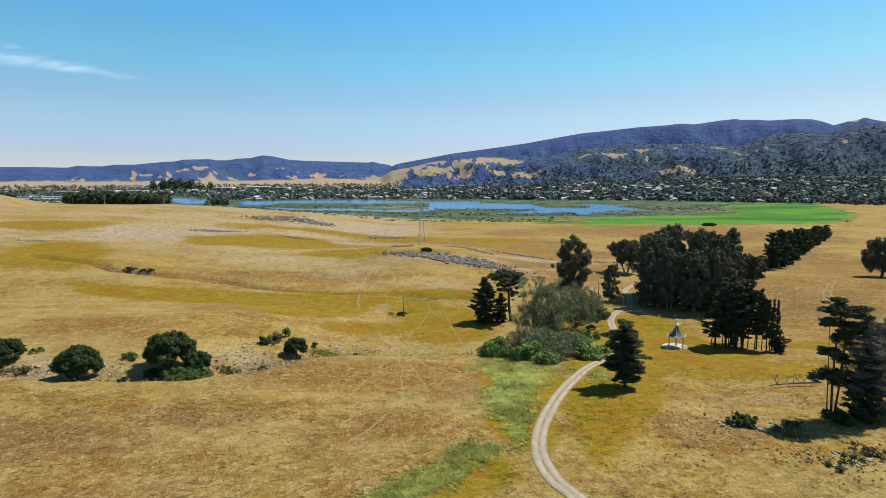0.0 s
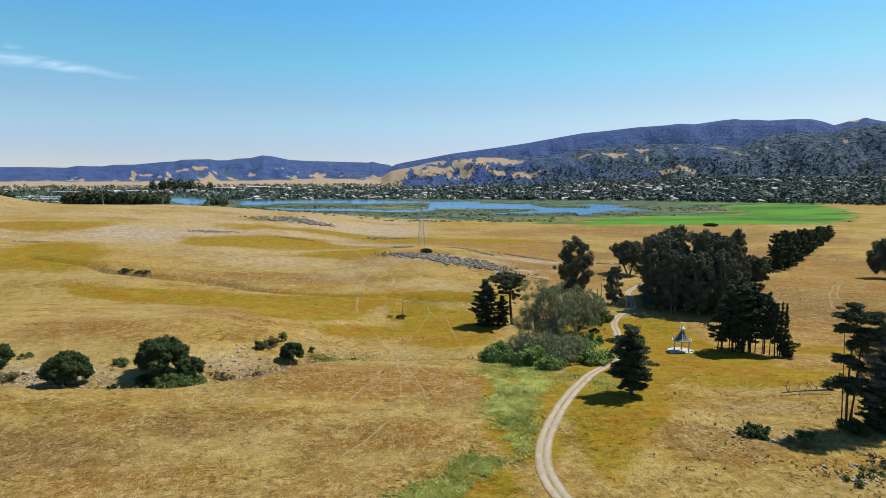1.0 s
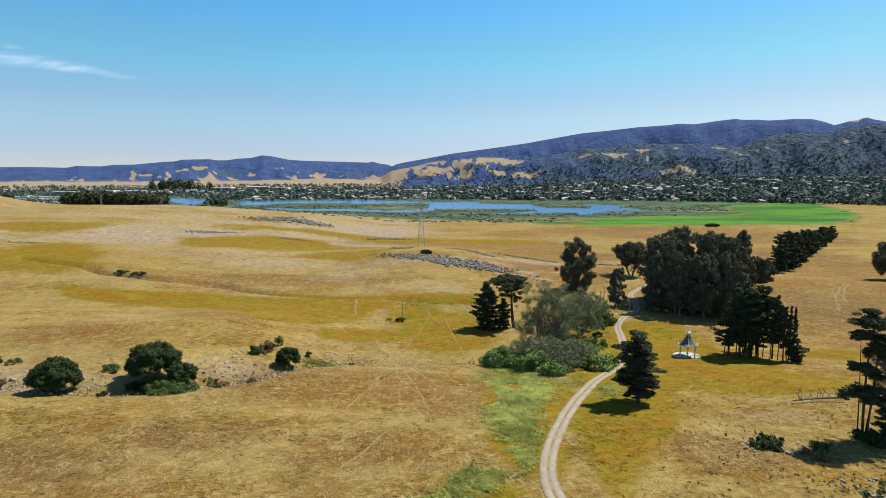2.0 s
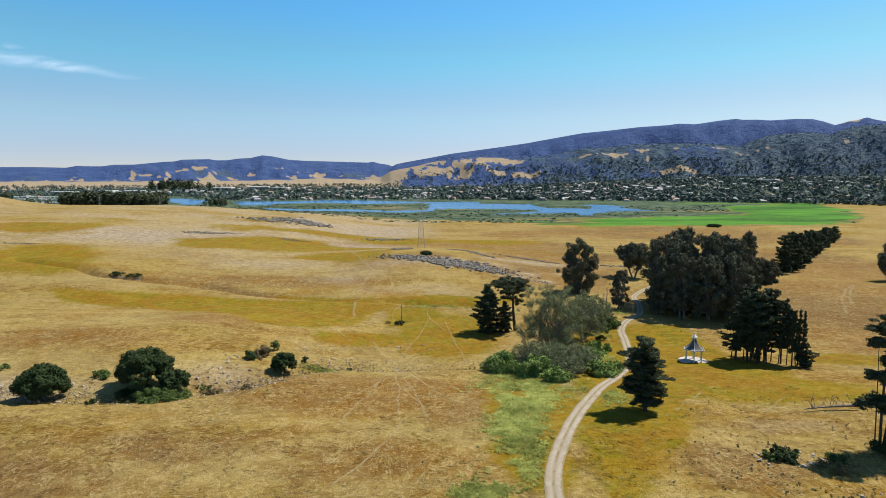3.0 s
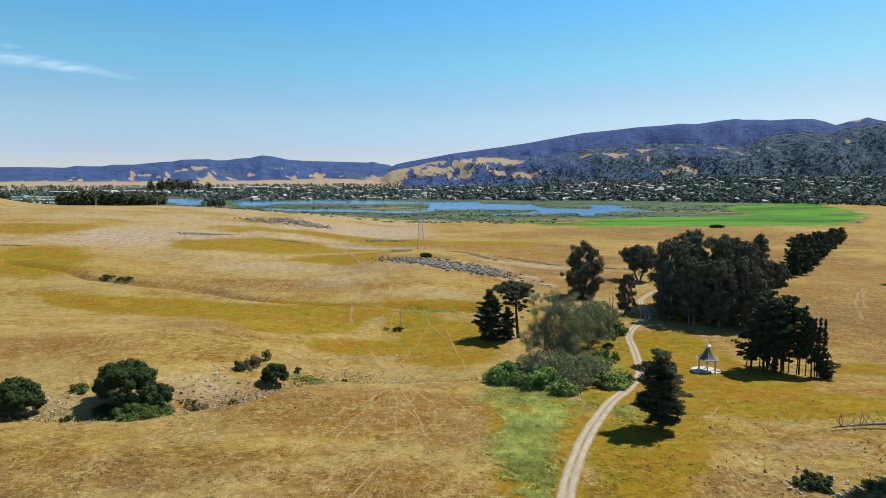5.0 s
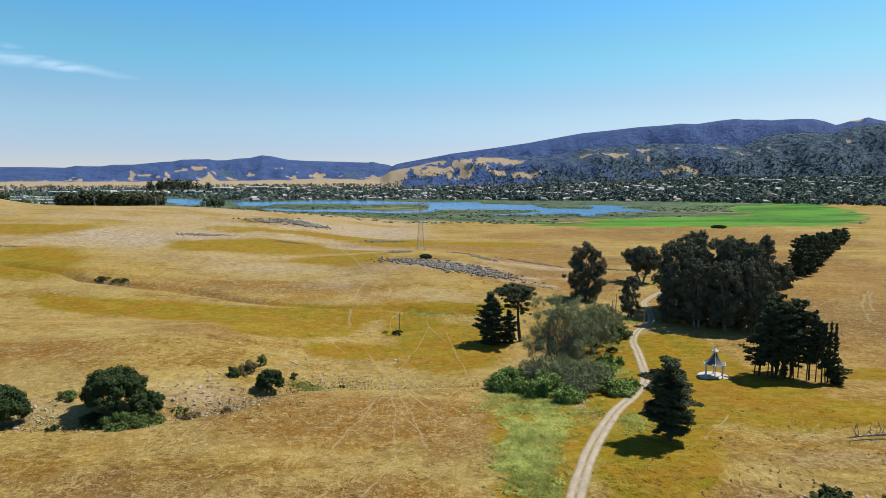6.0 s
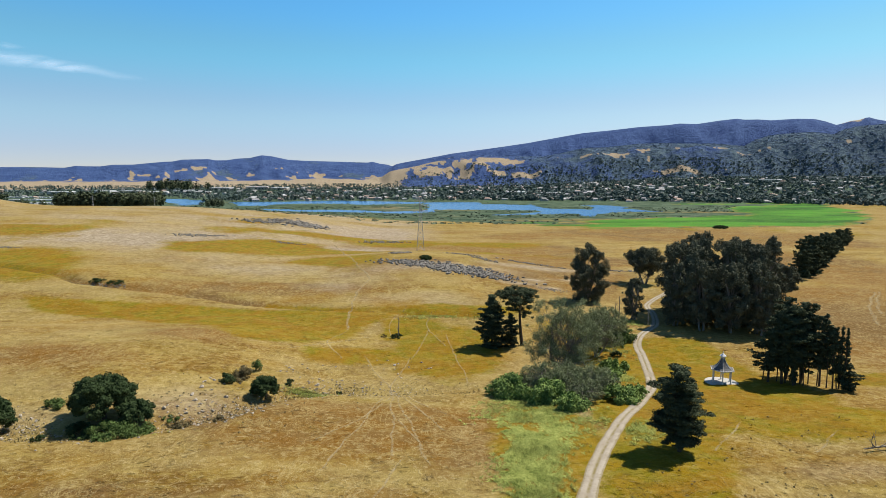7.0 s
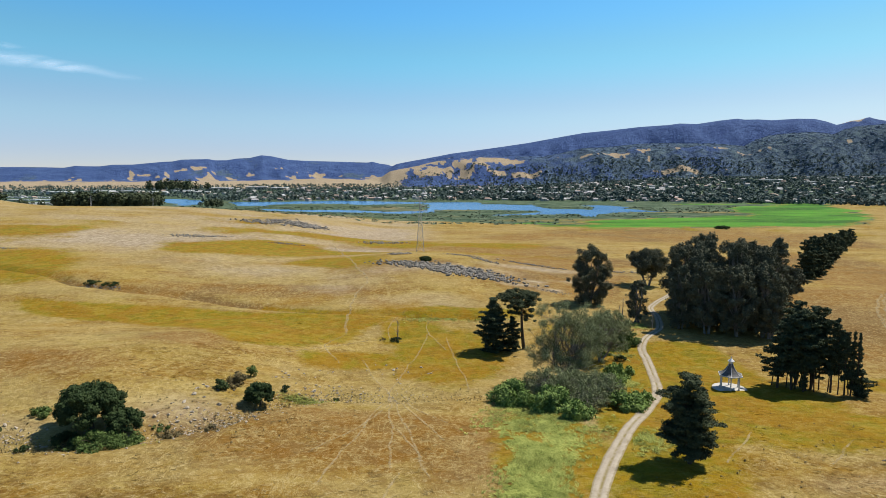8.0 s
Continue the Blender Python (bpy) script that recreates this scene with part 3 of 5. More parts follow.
def sheet_faces(rows, cols, wrap=False):
    i, j = np.meshgrid(np.arange(rows - 1), np.arange(cols if wrap else cols - 1), indexing="ij")
    a, b = i * cols + j, i * cols + (j + 1) % cols
    return np.stack([a, b, b + cols, a + cols], -1).reshape(-1, 4)


def ground():
    angles = np.radians(np.concatenate([np.arange(-42, 42, .19), np.arange(42, 318, 3.0)]))
    radii = np.concatenate([np.linspace(.5, 50, 12)[:-1], 50 * 1.0113 ** np.arange(409)])
    r, a = np.meshgrid(radii, angles, indexing="ij")
    x, y = (r * np.sin(a)).ravel(), (r * np.cos(a)).ravel()
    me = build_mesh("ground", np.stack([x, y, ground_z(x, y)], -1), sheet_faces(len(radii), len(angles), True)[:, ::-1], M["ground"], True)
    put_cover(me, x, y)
    return tagged(new("ground", me), "golden dry rolling grassland with yellow-green swales and wooded hills", "ground", kind="structure")


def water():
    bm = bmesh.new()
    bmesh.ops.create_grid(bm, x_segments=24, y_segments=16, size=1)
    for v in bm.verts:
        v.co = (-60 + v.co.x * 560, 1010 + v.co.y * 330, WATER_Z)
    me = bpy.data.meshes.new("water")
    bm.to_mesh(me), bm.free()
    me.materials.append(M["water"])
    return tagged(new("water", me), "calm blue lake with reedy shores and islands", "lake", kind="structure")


def spline(points, step):
    """A smooth line through points of the plan, one point every step metres."""
    p = np.array(points, float)
    p = np.vstack([2 * p[0] - p[1], p, 2 * p[-1] - p[-2]])
    out = []
    for k in range(1, len(p) - 2):
        n = max(2, int(np.linalg.norm(p[k + 1] - p[k]) / step))
        t = np.arange(n)[:, None] / n
        a, b, c, d = p[k - 1], p[k], p[k + 1], p[k + 2]
        out.append(.5 * (2 * b + (c - a) * t + (2 * a - 5 * b + 4 * c - d) * t ** 2 + (3 * b - a - 3 * c + d) * t ** 3))
    return np.vstack(out + [p[-2:-1]])


def ribbon(name, points, width, lift, mat, cols=5, step=.8, ragged=.18, rut=0.0, wander=0.0):
    """A strip that lies on the ground along a line of the plan; rut: how deep the wheels have worn it."""
    line = spline(points, step)
    if wander:
        line = line + wander * np.stack([fbm(line[:, 0], line[:, 1], 9, 3), fbm(line[:, 0], line[:, 1], 9, 13)], -1)
    way = np.gradient(line, axis=0)
    way /= np.linalg.norm(way, axis=1)[:, None] + 1e-9
    side = np.stack([way[:, 1], -way[:, 0]], -1)
    s = np.linspace(-1, 1, cols)
    along = np.arange(len(line)) * step
    half = width / 2 * np.ones((len(line), cols))
    half *= 1 + ragged * np.stack([vnoise(along, 0 * along + 9 * (1 if v > 0 else 2), 3.0, 3) + .7 * vnoise(along, 0 * along, 1.1, 4 + (v > 0)) for v in s], 1)
    xy = line[:, None] + side[:, None] * (s[None] * half)[..., None]
    x, y = xy[..., 0].ravel(), xy[..., 1].ravel()
    z = ground_z(x, y) + lift + (rut * np.tile(np.cos(s * 2 * np.pi) * -.5 + .0, len(line)) if rut else 0)
    me = build_mesh(name, np.stack([x, y, z], -1), sheet_faces(len(line), cols), mat, True)
    me.attributes.new("across", "FLOAT", "POINT").data.foreach_set("value", np.tile(np.abs(s), len(line)).astype(np.float32))
    return new(name, me)


ROAD = ((22, 52), (15.6, 64), (13.4, 69.5), (12.9, 76), (14.2, 83), (17.2, 91.5), (20.8, 100.5), (25.8, 111), (30.8, 120.5), (36.6, 130.5), (42.2, 141.6),
        (46.2, 156), (48.4, 166), (50.4, 176), (54.8, 185.5), (62, 196), (66.5, 210), (68.5, 222), (73.4, 231), (82, 243), (96, 262))
TRAILS = (((-68.7, 398.5), (-37.9, 283.3), (-29.3, 253.8), (-30.9, 227.4), (-27.1, 188.4)), ((-19.5, 164.2), (-14.4, 148.9), (-10.3, 141.1), (-4.7, 128.5), (0.2, 121.3)),
          ((-4.1, 191.0), (-7.6, 165.5), (-10.3, 141.1)), ((-10.3, 141), (-8.7, 119.7), (-7.3, 101.6)), ((-10.3, 141), (-4.8, 110.5), (-2.0, 98.5)),
          ((-37.6, 162.5), (-31.4, 170.4), (-21.8, 181.6), (-11.5, 182.8)), ((0.6, 186.0), (3.1, 161.0), (4.9, 143.3)), ((-4.6, 211.4), (-4.1, 191.0), (0.5, 175.0)),
          ((-10.3, 141), (-13.1, 117.2), (-16.1, 98.0)), ((47.6, 116.4), (37.9, 103.5)), ((165, 250), (148.3, 228.0), (136, 210), (128, 196)),
          ((168, 252), (151.3, 229.0), (139, 210)), ((61, 112), (52, 104)), ((-6, 100), (-9, 88), (-14, 78)), ((-12, 215), (-16, 196), (-15, 184)), ((-27, 188), (-30, 176), (-24, 160)), ((-10.3, 141), (-6, 128), (0, 112)), ((-10.3, 141), (-11, 126), (-19, 108)), ((-8, 118), (-3, 104)))


def roads():
    road = ribbon("road", ROAD, 2.2, .09, M["track"], 11, .7, .07, .06)
    tagged(road, "pale dirt ranch track winding through dry grass", "dirt road", kind="structure")
    for k, line in enumerate(TRAILS):
        t = ribbon("trail", line, .8 if line[0][0] > 100 or line[0][1] > 300 else .30, .06, M["trail"], 3, .7, .4, 0, .9)
        tagged(t, "narrow pale animal trail trodden into dry grass", "trail", kind="structure")


ground()
water()
roads()

# ---- things ----


def part(name, me, parent, label=""):
    ob = new(name, me)
    ob.parent = parent
    return tagged(ob, label)


def thing(name, x, y, label, category, group="", z=None, turn=0.0):
    ob = new(name)
    ob.matrix_basis = pose(x, y, float(ground_z(x, y)) if z is None else z, 0, 0, turn)
    return tagged(ob, label, category, group)


def tubes(paths, sides=6):
    """Tapered round limbs: paths of (points, radii)."""
    verts, faces, at = [], [], 0
    ring = np.linspace(0, 2 * np.pi, sides, endpoint=False)
    for points, radii in paths:
        p = np.array(points, float)
        way = np.gradient(p, axis=0)
        way /= np.linalg.norm(way, axis=1)[:, None] + 1e-9
        ref = np.where(np.abs(way[:, 2:]) > .9, [[1.0, 0, 0]], [[0, 0, 1.0]])
        u = np.cross(way, ref)
        u /= np.linalg.norm(u, axis=1)[:, None] + 1e-9
        v = np.cross(way, u)
        r = np.array(radii, float)[:, None, None]
        verts.append((p[:, None] + r * (np.cos(ring)[None, :, None] * u[:, None] + np.sin(ring)[None, :, None] * v[:, None])).reshape(-1, 3))
        faces.append(sheet_faces(len(p), sides, True) + at)
        at += len(p) * sides
    return np.vstack(verts), np.vstack(faces)


def leaf_tips(c, n, size, rng, slim=.7):
    """Three-cornered leaf sprays at the places c, facing n."""
    k = len(c)
    t = np.cross(n, rng.normal(size=(k, 3)))
    t /= np.linalg.norm(t, axis=1)[:, None] + 1e-9
    b = np.cross(n, t)
    s = (size * rng.uniform(.6, 1.35, k))[:, None]
    v = np.stack([c + t * s, c + (b * slim - t * .75) * s, c - (b * slim + t * .75) * s], 1)
    return v.reshape(-1, 3), np.arange(3 * k).reshape(-1, 3)


def sprays(clumps, density, size, rng, hollow=.55, up=.25, stray=.55, slim=.7):
    """Leaves through the outer part of lumpy clumps of (centre, radii)."""
    cs, ns = [], []
    for centre, radii in clumps:
        radii = np.asarray(radii, float)
        area = 4 * np.pi * ((radii[0] * radii[1]) ** 1.6 / 3 + (radii[0] * radii[2]) ** 1.6 / 3 + (radii[1] * radii[2]) ** 1.6 / 3) ** (1 / 1.6)
        k = max(12, int(area * density))
        d = rng.normal(size=(k, 3))
        d /= np.linalg.norm(d, axis=1)[:, None]
        lump = 1 + .16 * np.sin(d @ rng.normal(size=3) * 5 + rng.uniform(0, 6)) + .1 * np.sin(d @ rng.normal(size=3) * 9)
        f = rng.uniform(hollow, 1.08, k) ** .7 * lump
        cs.append(np.asarray(centre) + d * radii * f[:, None])
        n = d * .9 + rng.normal(size=(k, 3)) * stray + np.array([0, 0, up])
        ns.append(n / np.linalg.norm(n, axis=1)[:, None])
    return leaf_tips(np.vstack(cs), np.vstack(ns), size, rng, slim)


def limb(a, b, r, rng, sag=.08, steps=5):
    """A bent path from a to b."""
    a, b = np.asarray(a, float), np.asarray(b, float)
    t = np.linspace(0, 1, steps)[:, None]
    bend = rng.normal(size=3) * np.linalg.norm(b - a) * sag
    return a + (b - a) * t + bend * np.sin(np.pi * t), np.linspace(r, r * .3, steps)


def form_oak(h, w, rng):
    """Rounded billows, each carrying smaller ones, over crooked limbs."""
    clumps, limbs = [], []
    for k in range(34):
        a, e = k * 2.4 + rng.normal() * .3, -.6 + 1.6 * (k + rng.uniform(0, 1)) / 34
        q = math.sqrt(max(0, 1 - e * e)) if e > 0 else 1
        f, r = rng.uniform(.56, .76), w * rng.uniform(.10, .145)
        c = np.array((math.cos(a) * q * w / 2 * f, math.sin(a) * q * w / 2 * f, h * .46 + e * h * .46 * f))
        clumps.append((c, (r, r, r * .74)))
        limbs.append(c)
        for j in range(4):
            d = rng.normal(size=3) + c / w * (1.6, 1.6, .6)
            d /= np.linalg.norm(d)
            s = r * rng.uniform(.32, .62)
            clumps.append((c + d * r * rng.uniform(.75, 1.1) * (1, 1, .74), (s, s, s * .7)))
    paths = [limb((0, 0, -.4), (rng.normal() * .3, rng.normal() * .3, h * .3), w * .04, rng, .05)]
    top = paths[0][0][-1]
    paths += [limb(top, c * (1, 1, .95), w * .018, rng, .12) for c in limbs[::2]]
    return clumps, paths


def form_cypress(h, w, rng, bare=.10, blunt=.5, gaps=.12, shift=(0, 0), stems=0, reach_least=.4, top=0.0):
    """Ragged tiers of boughs, each ending in a flat upturned fan of sprays."""
    lean = rng.normal(size=2) * h * .02 + np.array(shift)
    clumps, paths = [], [limb((0, 0, -.4), (*lean, h * .95), max(.16, w * .035), rng, .015, 8)]
    for k in range(stems):
        dx, dy = rng.normal(size=2) * .9
        paths.append(limb((dx * 1.3, dy * 1.3, -.4), (dx, dy, h * rng.uniform(.5, .8)), .13, rng, .03, 6))
    levels = max(8, int(h / .8))
    least = top or blunt * .32
    for k in range(levels):
        f = k / (levels - 1)
        z = h * (bare + (.97 - bare) * f)
        r = w / 2 * min(1, .62 + 1.0 * f) * (1 - f ** 2.0 * (1 - least)) * rng.uniform(.78, 1.14)
        many = 4 if f > .9 else int(rng.integers(5, 9))
        turn = rng.uniform(0, 6.28)
        for j in range(many):
            if rng.uniform() < gaps:
                continue
            a = turn + j * 2 * np.pi / many + rng.normal() * .35
            reach = r * rng.uniform(reach_least, 1.6 - reach_least)
            foot = np.array([lean[0] * f, lean[1] * f, z - .1])
            way, across = np.array([math.cos(a), math.sin(a), 0]), np.array([-math.sin(a), math.cos(a), 0])
            tip = foot + way * reach + (0, 0, .1 + rng.normal() * .025 * h + reach * rng.uniform(-.05, .2))
            paths.append(limb(foot, tip, .06, rng, .05, 4))
            for g in (.3, .45, .58, .7, .8, .9, 1.0, .66, .84, .94, .76):
                s = max(.16, w * .045) * rng.uniform(.55, 1.35) * (1.3 - .45 * g)
                c = foot + (tip - foot) * g + across * rng.normal() * reach * .17 * (1.25 - .5 * g) + (0, 0, rng.normal() * .14)
                clumps.append((c, (s * 1.45, s * 1.45, s * .38)))
        clumps.append(((lean[0] * f, lean[1] * f, z), (r * .22, r * .22, h / levels * .8)))
    return clumps, paths


def form_flat_pine(h, w, rng):
    """A wide thick umbrella on one stout bare trunk, a few boughs hanging below."""
    paths = [limb((0, 0, -.4), (-.8, rng.normal() * .3, h * .9), .55, rng, .02, 8)]
    clumps = []
    for k in range(64):
        a, q = rng.uniform(0, 6.28), w / 2 * math.sqrt(rng.uniform(0, .95))
        s = w * rng.uniform(.05, .115)
        c = (math.cos(a) * q - .8, math.sin(a) * q, h * (.93 - .12 * (q / (w / 2)) ** 2) + rng.normal() * .45)
        clumps.append((c, (s, s, s * .55)))
        if k % 2:
            paths.append(limb((-.5, 0, h * .68), c, .12, rng, .05, 5))
    for k in range(44):
        a, q, s = rng.uniform(0, 6.28), w * rng.uniform(.05, .4), w * rng.uniform(.035, .08)
        c = (math.cos(a) * q - .8, math.sin(a) * q, h * rng.uniform(.5, .87))
        clumps.append((c, (s, s, s * .6)))
        paths.append(limb((-.4, 0, c[2] + .6), c, .08, rng, .05, 4))
    return clumps, paths


def form_ragged(h, w, rng):
    """Thin bare trunks that carry flat plates of leaves at several heights."""
    paths = [limb((x, y, -.4), (x + lean, y, h * top), r, rng, .015, 8) for x, y, lean, top, r in ((0, 0, .4, .96, .2), (.7, .5, .9, .8, .17), (-.5, .3, -.7, .82, .1), (.3, -.5, .6, .7, .13))]
    clumps = []
    for x, z, half, thick in ((.05, .91, .34, .045), (.22, .88, .30, .04), (-.02, .97, .10, .025), (-.17, .80, .11, .03), (.2, .75, .2, .075), (.06, .68, .15, .045), (-.1, .56, .18, .04),
                              (.12, .5, .12, .03), (-.12, .37, .26, .055), (.1, .31, .14, .03)):
        for k in range(int(140 * half) + 10):
            a, q = rng.uniform(0, 6.28), math.sqrt(rng.uniform(0, 1)) * half * w
            s = w * rng.uniform(.03, .07)
            c = (x * w + math.cos(a) * q, math.sin(a) * q * .9, z * h + rng.normal() * thick * h * .45 - q * .08)
            clumps.append((c, (s * 1.4, s * 1.4, s * .36)))
            if k % 3 == 0:
                paths.append(limb((.02 * w, 0, z * h - .7), c, .05, rng, .06, 4))
    return clumps, paths


def form_gum(h, w, rng, bare=.22):
    """Loose hanging tufts on long forked limbs, with gaps that show the pale stems."""
    clumps, ends = [], []
    for k in range(46):
        f = (k + rng.uniform(0, 1)) / 46
        r = w / 2 * (math.sin(math.pi * (.2 + .70 * f)) ** .8) * rng.uniform(.35, .92)
        a = k * 2.4 + rng.normal() * .5
        c = np.array((math.cos(a) * r, math.sin(a) * r * .95, h * (bare + (.93 - bare) * f)))
        ends.append(c)
        for j in range(5):
            s = w * rng.uniform(.04, .095)
            clumps.append((c + rng.normal(size=3) * w * (.055, .055, .05), (s, s, s * rng.uniform(.8, 1.3))))
    paths = []
    for k in range(3):
        foot = np.array([rng.normal() * .35, rng.normal() * .35, -.4])
        top = np.array([rng.normal() * w * .14, rng.normal() * w * .14, h * .84])
        stem = limb(foot, top, .40 - .08 * k, rng, .03, 8)
        paths.append(stem)
        for c in ends[k::3]:
            i = int(np.clip(c[2] / h * 7 - 1.4, 1, 6))
            paths.append(limb(stem[0][i], c, .10, rng, .08, 4))
    return clumps, paths


def form_willow(h, w, rng):
    clumps = []
    for k in range(210):
        a, e = rng.uniform(0, 6.28), rng.uniform(-.85, 1)
        q, f = math.sqrt(1 - e * e) if e > 0 else 1 - .25 * e * e, rng.uniform(.35, 1.02)
        s = w * rng.uniform(.03, .085)
        clumps.append(((math.cos(a) * q * w / 2 * f, math.sin(a) * q * w / 2 * f, h * .5 + e * h * .46 * f), (s, s, s * .9)))
    paths = []
    for k in range(5):
        a = k * 1.26 + rng.normal() * .3
        paths.append(limb((0, 0, -.3), (math.cos(a) * w * .2, math.sin(a) * w * .2, h * .5), .24, rng, .08, 6))
        tip = paths[-1][0]
        paths += [limb(tip[2 + i % 3], c, .06, rng, .1, 4) for i, (c, _) in enumerate(clumps[k::5])]
    return clumps, paths


def form_bush(h, w, rng):
    clumps = []
    for k in range(max(10, int(w * 4.5))):
        a, q = rng.uniform(0, 6.28), math.sqrt(rng.uniform(0, 1)) * w / 2 * rng.uniform(.75, 1.1)
        s = min(h * .4, w * .26) * rng.uniform(.35, 1.0)
        clumps.append(((math.cos(a) * q, math.sin(a) * q, (h - s) * rng.uniform(.2, 1.05) * (1 - 1.6 * (q / w) ** 2)), (s, s, s * .8)))
    return clumps, [limb((0, 0, -.2), c, .05, rng, .1, 4) for c, _ in clumps[:6]]


LOOK = {  # form, leaf material, bark, leaves to the square metre, leaf size
    "oak": (form_oak, "oak", "bark", 44, .15), "cypress": (form_cypress, "cypress", "bark", 34, .165), "flat": (form_flat_pine, "cypress", "bark", 44, .16), "ragged": (form_ragged, "cypress", "bark", 44, .15),
    "gum": (form_gum, "gum", "grey_bark", 20, .23), "willow": (form_willow, "willow", "grey_bark", 26, .135), "bush": (form_bush, "bush", "bark", 38, .15),
    "dry": (form_bush, "dry", "bark", 36, .13), "dark_bush": (form_bush, "oak", "bark", 48, .14), "ghost": (form_cypress, "twig", "grey_bark", 26, .15), "thicket": (form_bush, "thicket", "bark", 26, .19)}
LEAFAGE = {"oak": dict(hollow=.7, stray=.4, up=.15), "cypress": dict(hollow=.2, up=.7, stray=.5, slim=.42), "ghost": dict(hollow=.2, up=.5, slim=.2), "flat": dict(hollow=.3, up=.6, slim=.5),
           "ragged": dict(hollow=.3, up=.6, slim=.45), "gum": dict(hollow=.35, stray=.75, up=.1, slim=.42), "willow": dict(hollow=.2, stray=.8, slim=.34), "bush": dict(slim=.55), "thicket": dict(hollow=.4, stray=.6)}


def tree(kind, x, y, h, w, label, category, seed, group="", name="", thin=1.0, **more):
    rng = np.random.default_rng(seed)
    form, leaf, bark, density, size = LOOK[kind]
    ob = thing(name or category.replace(" ", "_"), x, y, label, category, group)
    clumps, paths = form(h, w, rng, **more)
    v, f = tubes(paths)
    part("trunk" if kind not in ("bush", "dark_bush", "dry", "thicket") else "stems", build_mesh("trunk", v, f, M[bark], True), ob)
    v, f = sprays(clumps, density * thin, size / math.sqrt(thin), rng, **LEAFAGE.get(kind, {}))
    part("crown", build_mesh("crown", v, f, M[leaf]), ob)
    return ob


def trees():
    gully, stand = "oaks along the stony gully", "cypress stand by the gazebo"
    tree("oak", -53.2, 113.8, 7.5, 10.4, "broad dark green oak with a domed crown on dry grass", "oak tree", 1, gully)
    tree("oak", -48.0, 113.2, 4.6, 5.4, "small dark green oak leaning out beside a broad oak", "oak tree", 2, gully)
    tree("oak", -68.6, 108.8, 7.0, 8.6, "rounded dark green oak among pale boulders", "oak tree", 3, gully)
    tree("oak", -87.5, 116, 5.2, 7.2, "low dark green oak at the far end of the gully", "oak tree", 4, gully)
    tree("oak", -32.8, 129.2, 4.9, 5.4, "small round dark green oak on the gully's bank", "oak tree", 5, gully)
    tree("cypress", 32.6, 103.0, 11.8, 9.0, "single dark cypress beside the dirt track", "cypress tree", 6, bare=.14, shift=(-1.0, 0), gaps=.16, reach_least=.5, top=.5)
    tree("cypress", 12.4, 174, 13.5, 10, "dense dark cypress next to a flat-topped pine", "cypress tree", 7, bare=.02, thin=.55)
    tree("flat", 20.4, 176, 15.6, 11.5, "flat-topped dark pine with a bare trunk", "pine tree", 8, thin=.7)
    tree("cypress", 17.4, 174.5, 8.5, 6.2, "low dark cypress under a flat-topped pine", "cypress tree", 9, bare=.02, thin=.55)
    tree("willow", 25.5, 148, 19, 16.5, "large airy grey-green willow beside the track", "willow tree", 10, "willows in the swale", thin=1.3)
    tree("willow", 37, 166, 14, 12.5, "grey-green willow behind a larger one", "willow tree", 11, "willows in the swale", thin=.7)
    tree("willow", 43.5, 181, 9, 12, "low grey-green willow near the track's bend", "willow tree", 12, "willows in the swale", thin=.7)
    for k, (x, y, h, w) in enumerate(((12.5, 134, 4.6, 7), (18.5, 129.5, 5.0, 7), (25.5, 129, 4.2, 7), (32, 130, 3.4, 6.5), (22, 123.5, 3.4, 5), (36, 133, 2.6, 4.5), (47, 180, 3.5, 9), (38.5, 155, 3.0, 6), (35, 148, 3.0, 5), (24.5, 137, 6, 12), (29, 134.5, 5.5, 9), (19.5, 136, 6.5, 9))):
        tree("bush" if k == 6 else "willow" if k in (2, 9, 10, 11) else "thicket", x, y, h, w, "leafy green thicket at the foot of a willow", "bush", 20 + k, "green thicket in the swale", thin=.8)
    tree("gum", 50, 228, 19.5, 14, "tall dark eucalyptus with an egg-shaped crown", "eucalyptus tree", 30, "eucalyptus trees", bare=.04)
    tree("gum", 58.3, 204, 13.5, 6.5, "slim dark eucalyptus beside the track", "eucalyptus tree", 31, "eucalyptus trees", bare=.1)
    tree("gum", 81.5, 264, 14.5, 16, "spreading eucalyptus with a clear trunk", "eucalyptus tree", 32, "eucalyptus trees", bare=.42, thin=.7)
    grove = ((68, 196, 19, 9), (73, 191, 21, 11), (80, 187.5, 20, 12), (87, 187, 21, 11), (75, 200, 24, 12), (83, 197, 26, 13), (91, 195, 25, 12), (72, 207, 23, 11),
             (80, 209, 26, 13), (90, 206, 25, 13), (96, 200, 26, 12), (84, 219, 26, 14), (95, 214, 24, 12), (98, 212, 23, 10), (76, 215, 24, 12), (88, 185.5, 13, 9))
    for k, (x, y, h, w) in enumerate(grove):
        tree("gum", x, y, h, w, "tall dark eucalyptus in a dense grove", "eucalyptus tree", 40 + k, "eucalyptus grove", bare=.13 if y < 192 else .05, thin=.7)
    for k, (x, y, h, w) in enumerate(((124, 250, 15, 8), (131, 252, 10, 9), (135, 256, 9, 9), (127, 257, 11, 9))):
        tree("gum", x, y, h, w, "dark eucalyptus behind the grove", "eucalyptus tree", 60 + k, "eucalyptus trees", bare=.06, thin=.45)
    for k in range(18):
        f = k / 17
        tree("cypress", 158 + 136 * f + (k % 2) * 3, 286 + 176 * f, 18 - 10 * f + (k % 3), 10.5 - 2 * f, "dark cypress in a long windbreak row", "cypress tree", 70 + k, "windbreak row",
             bare=.06, top=.4, thin=.14, gaps=.3)
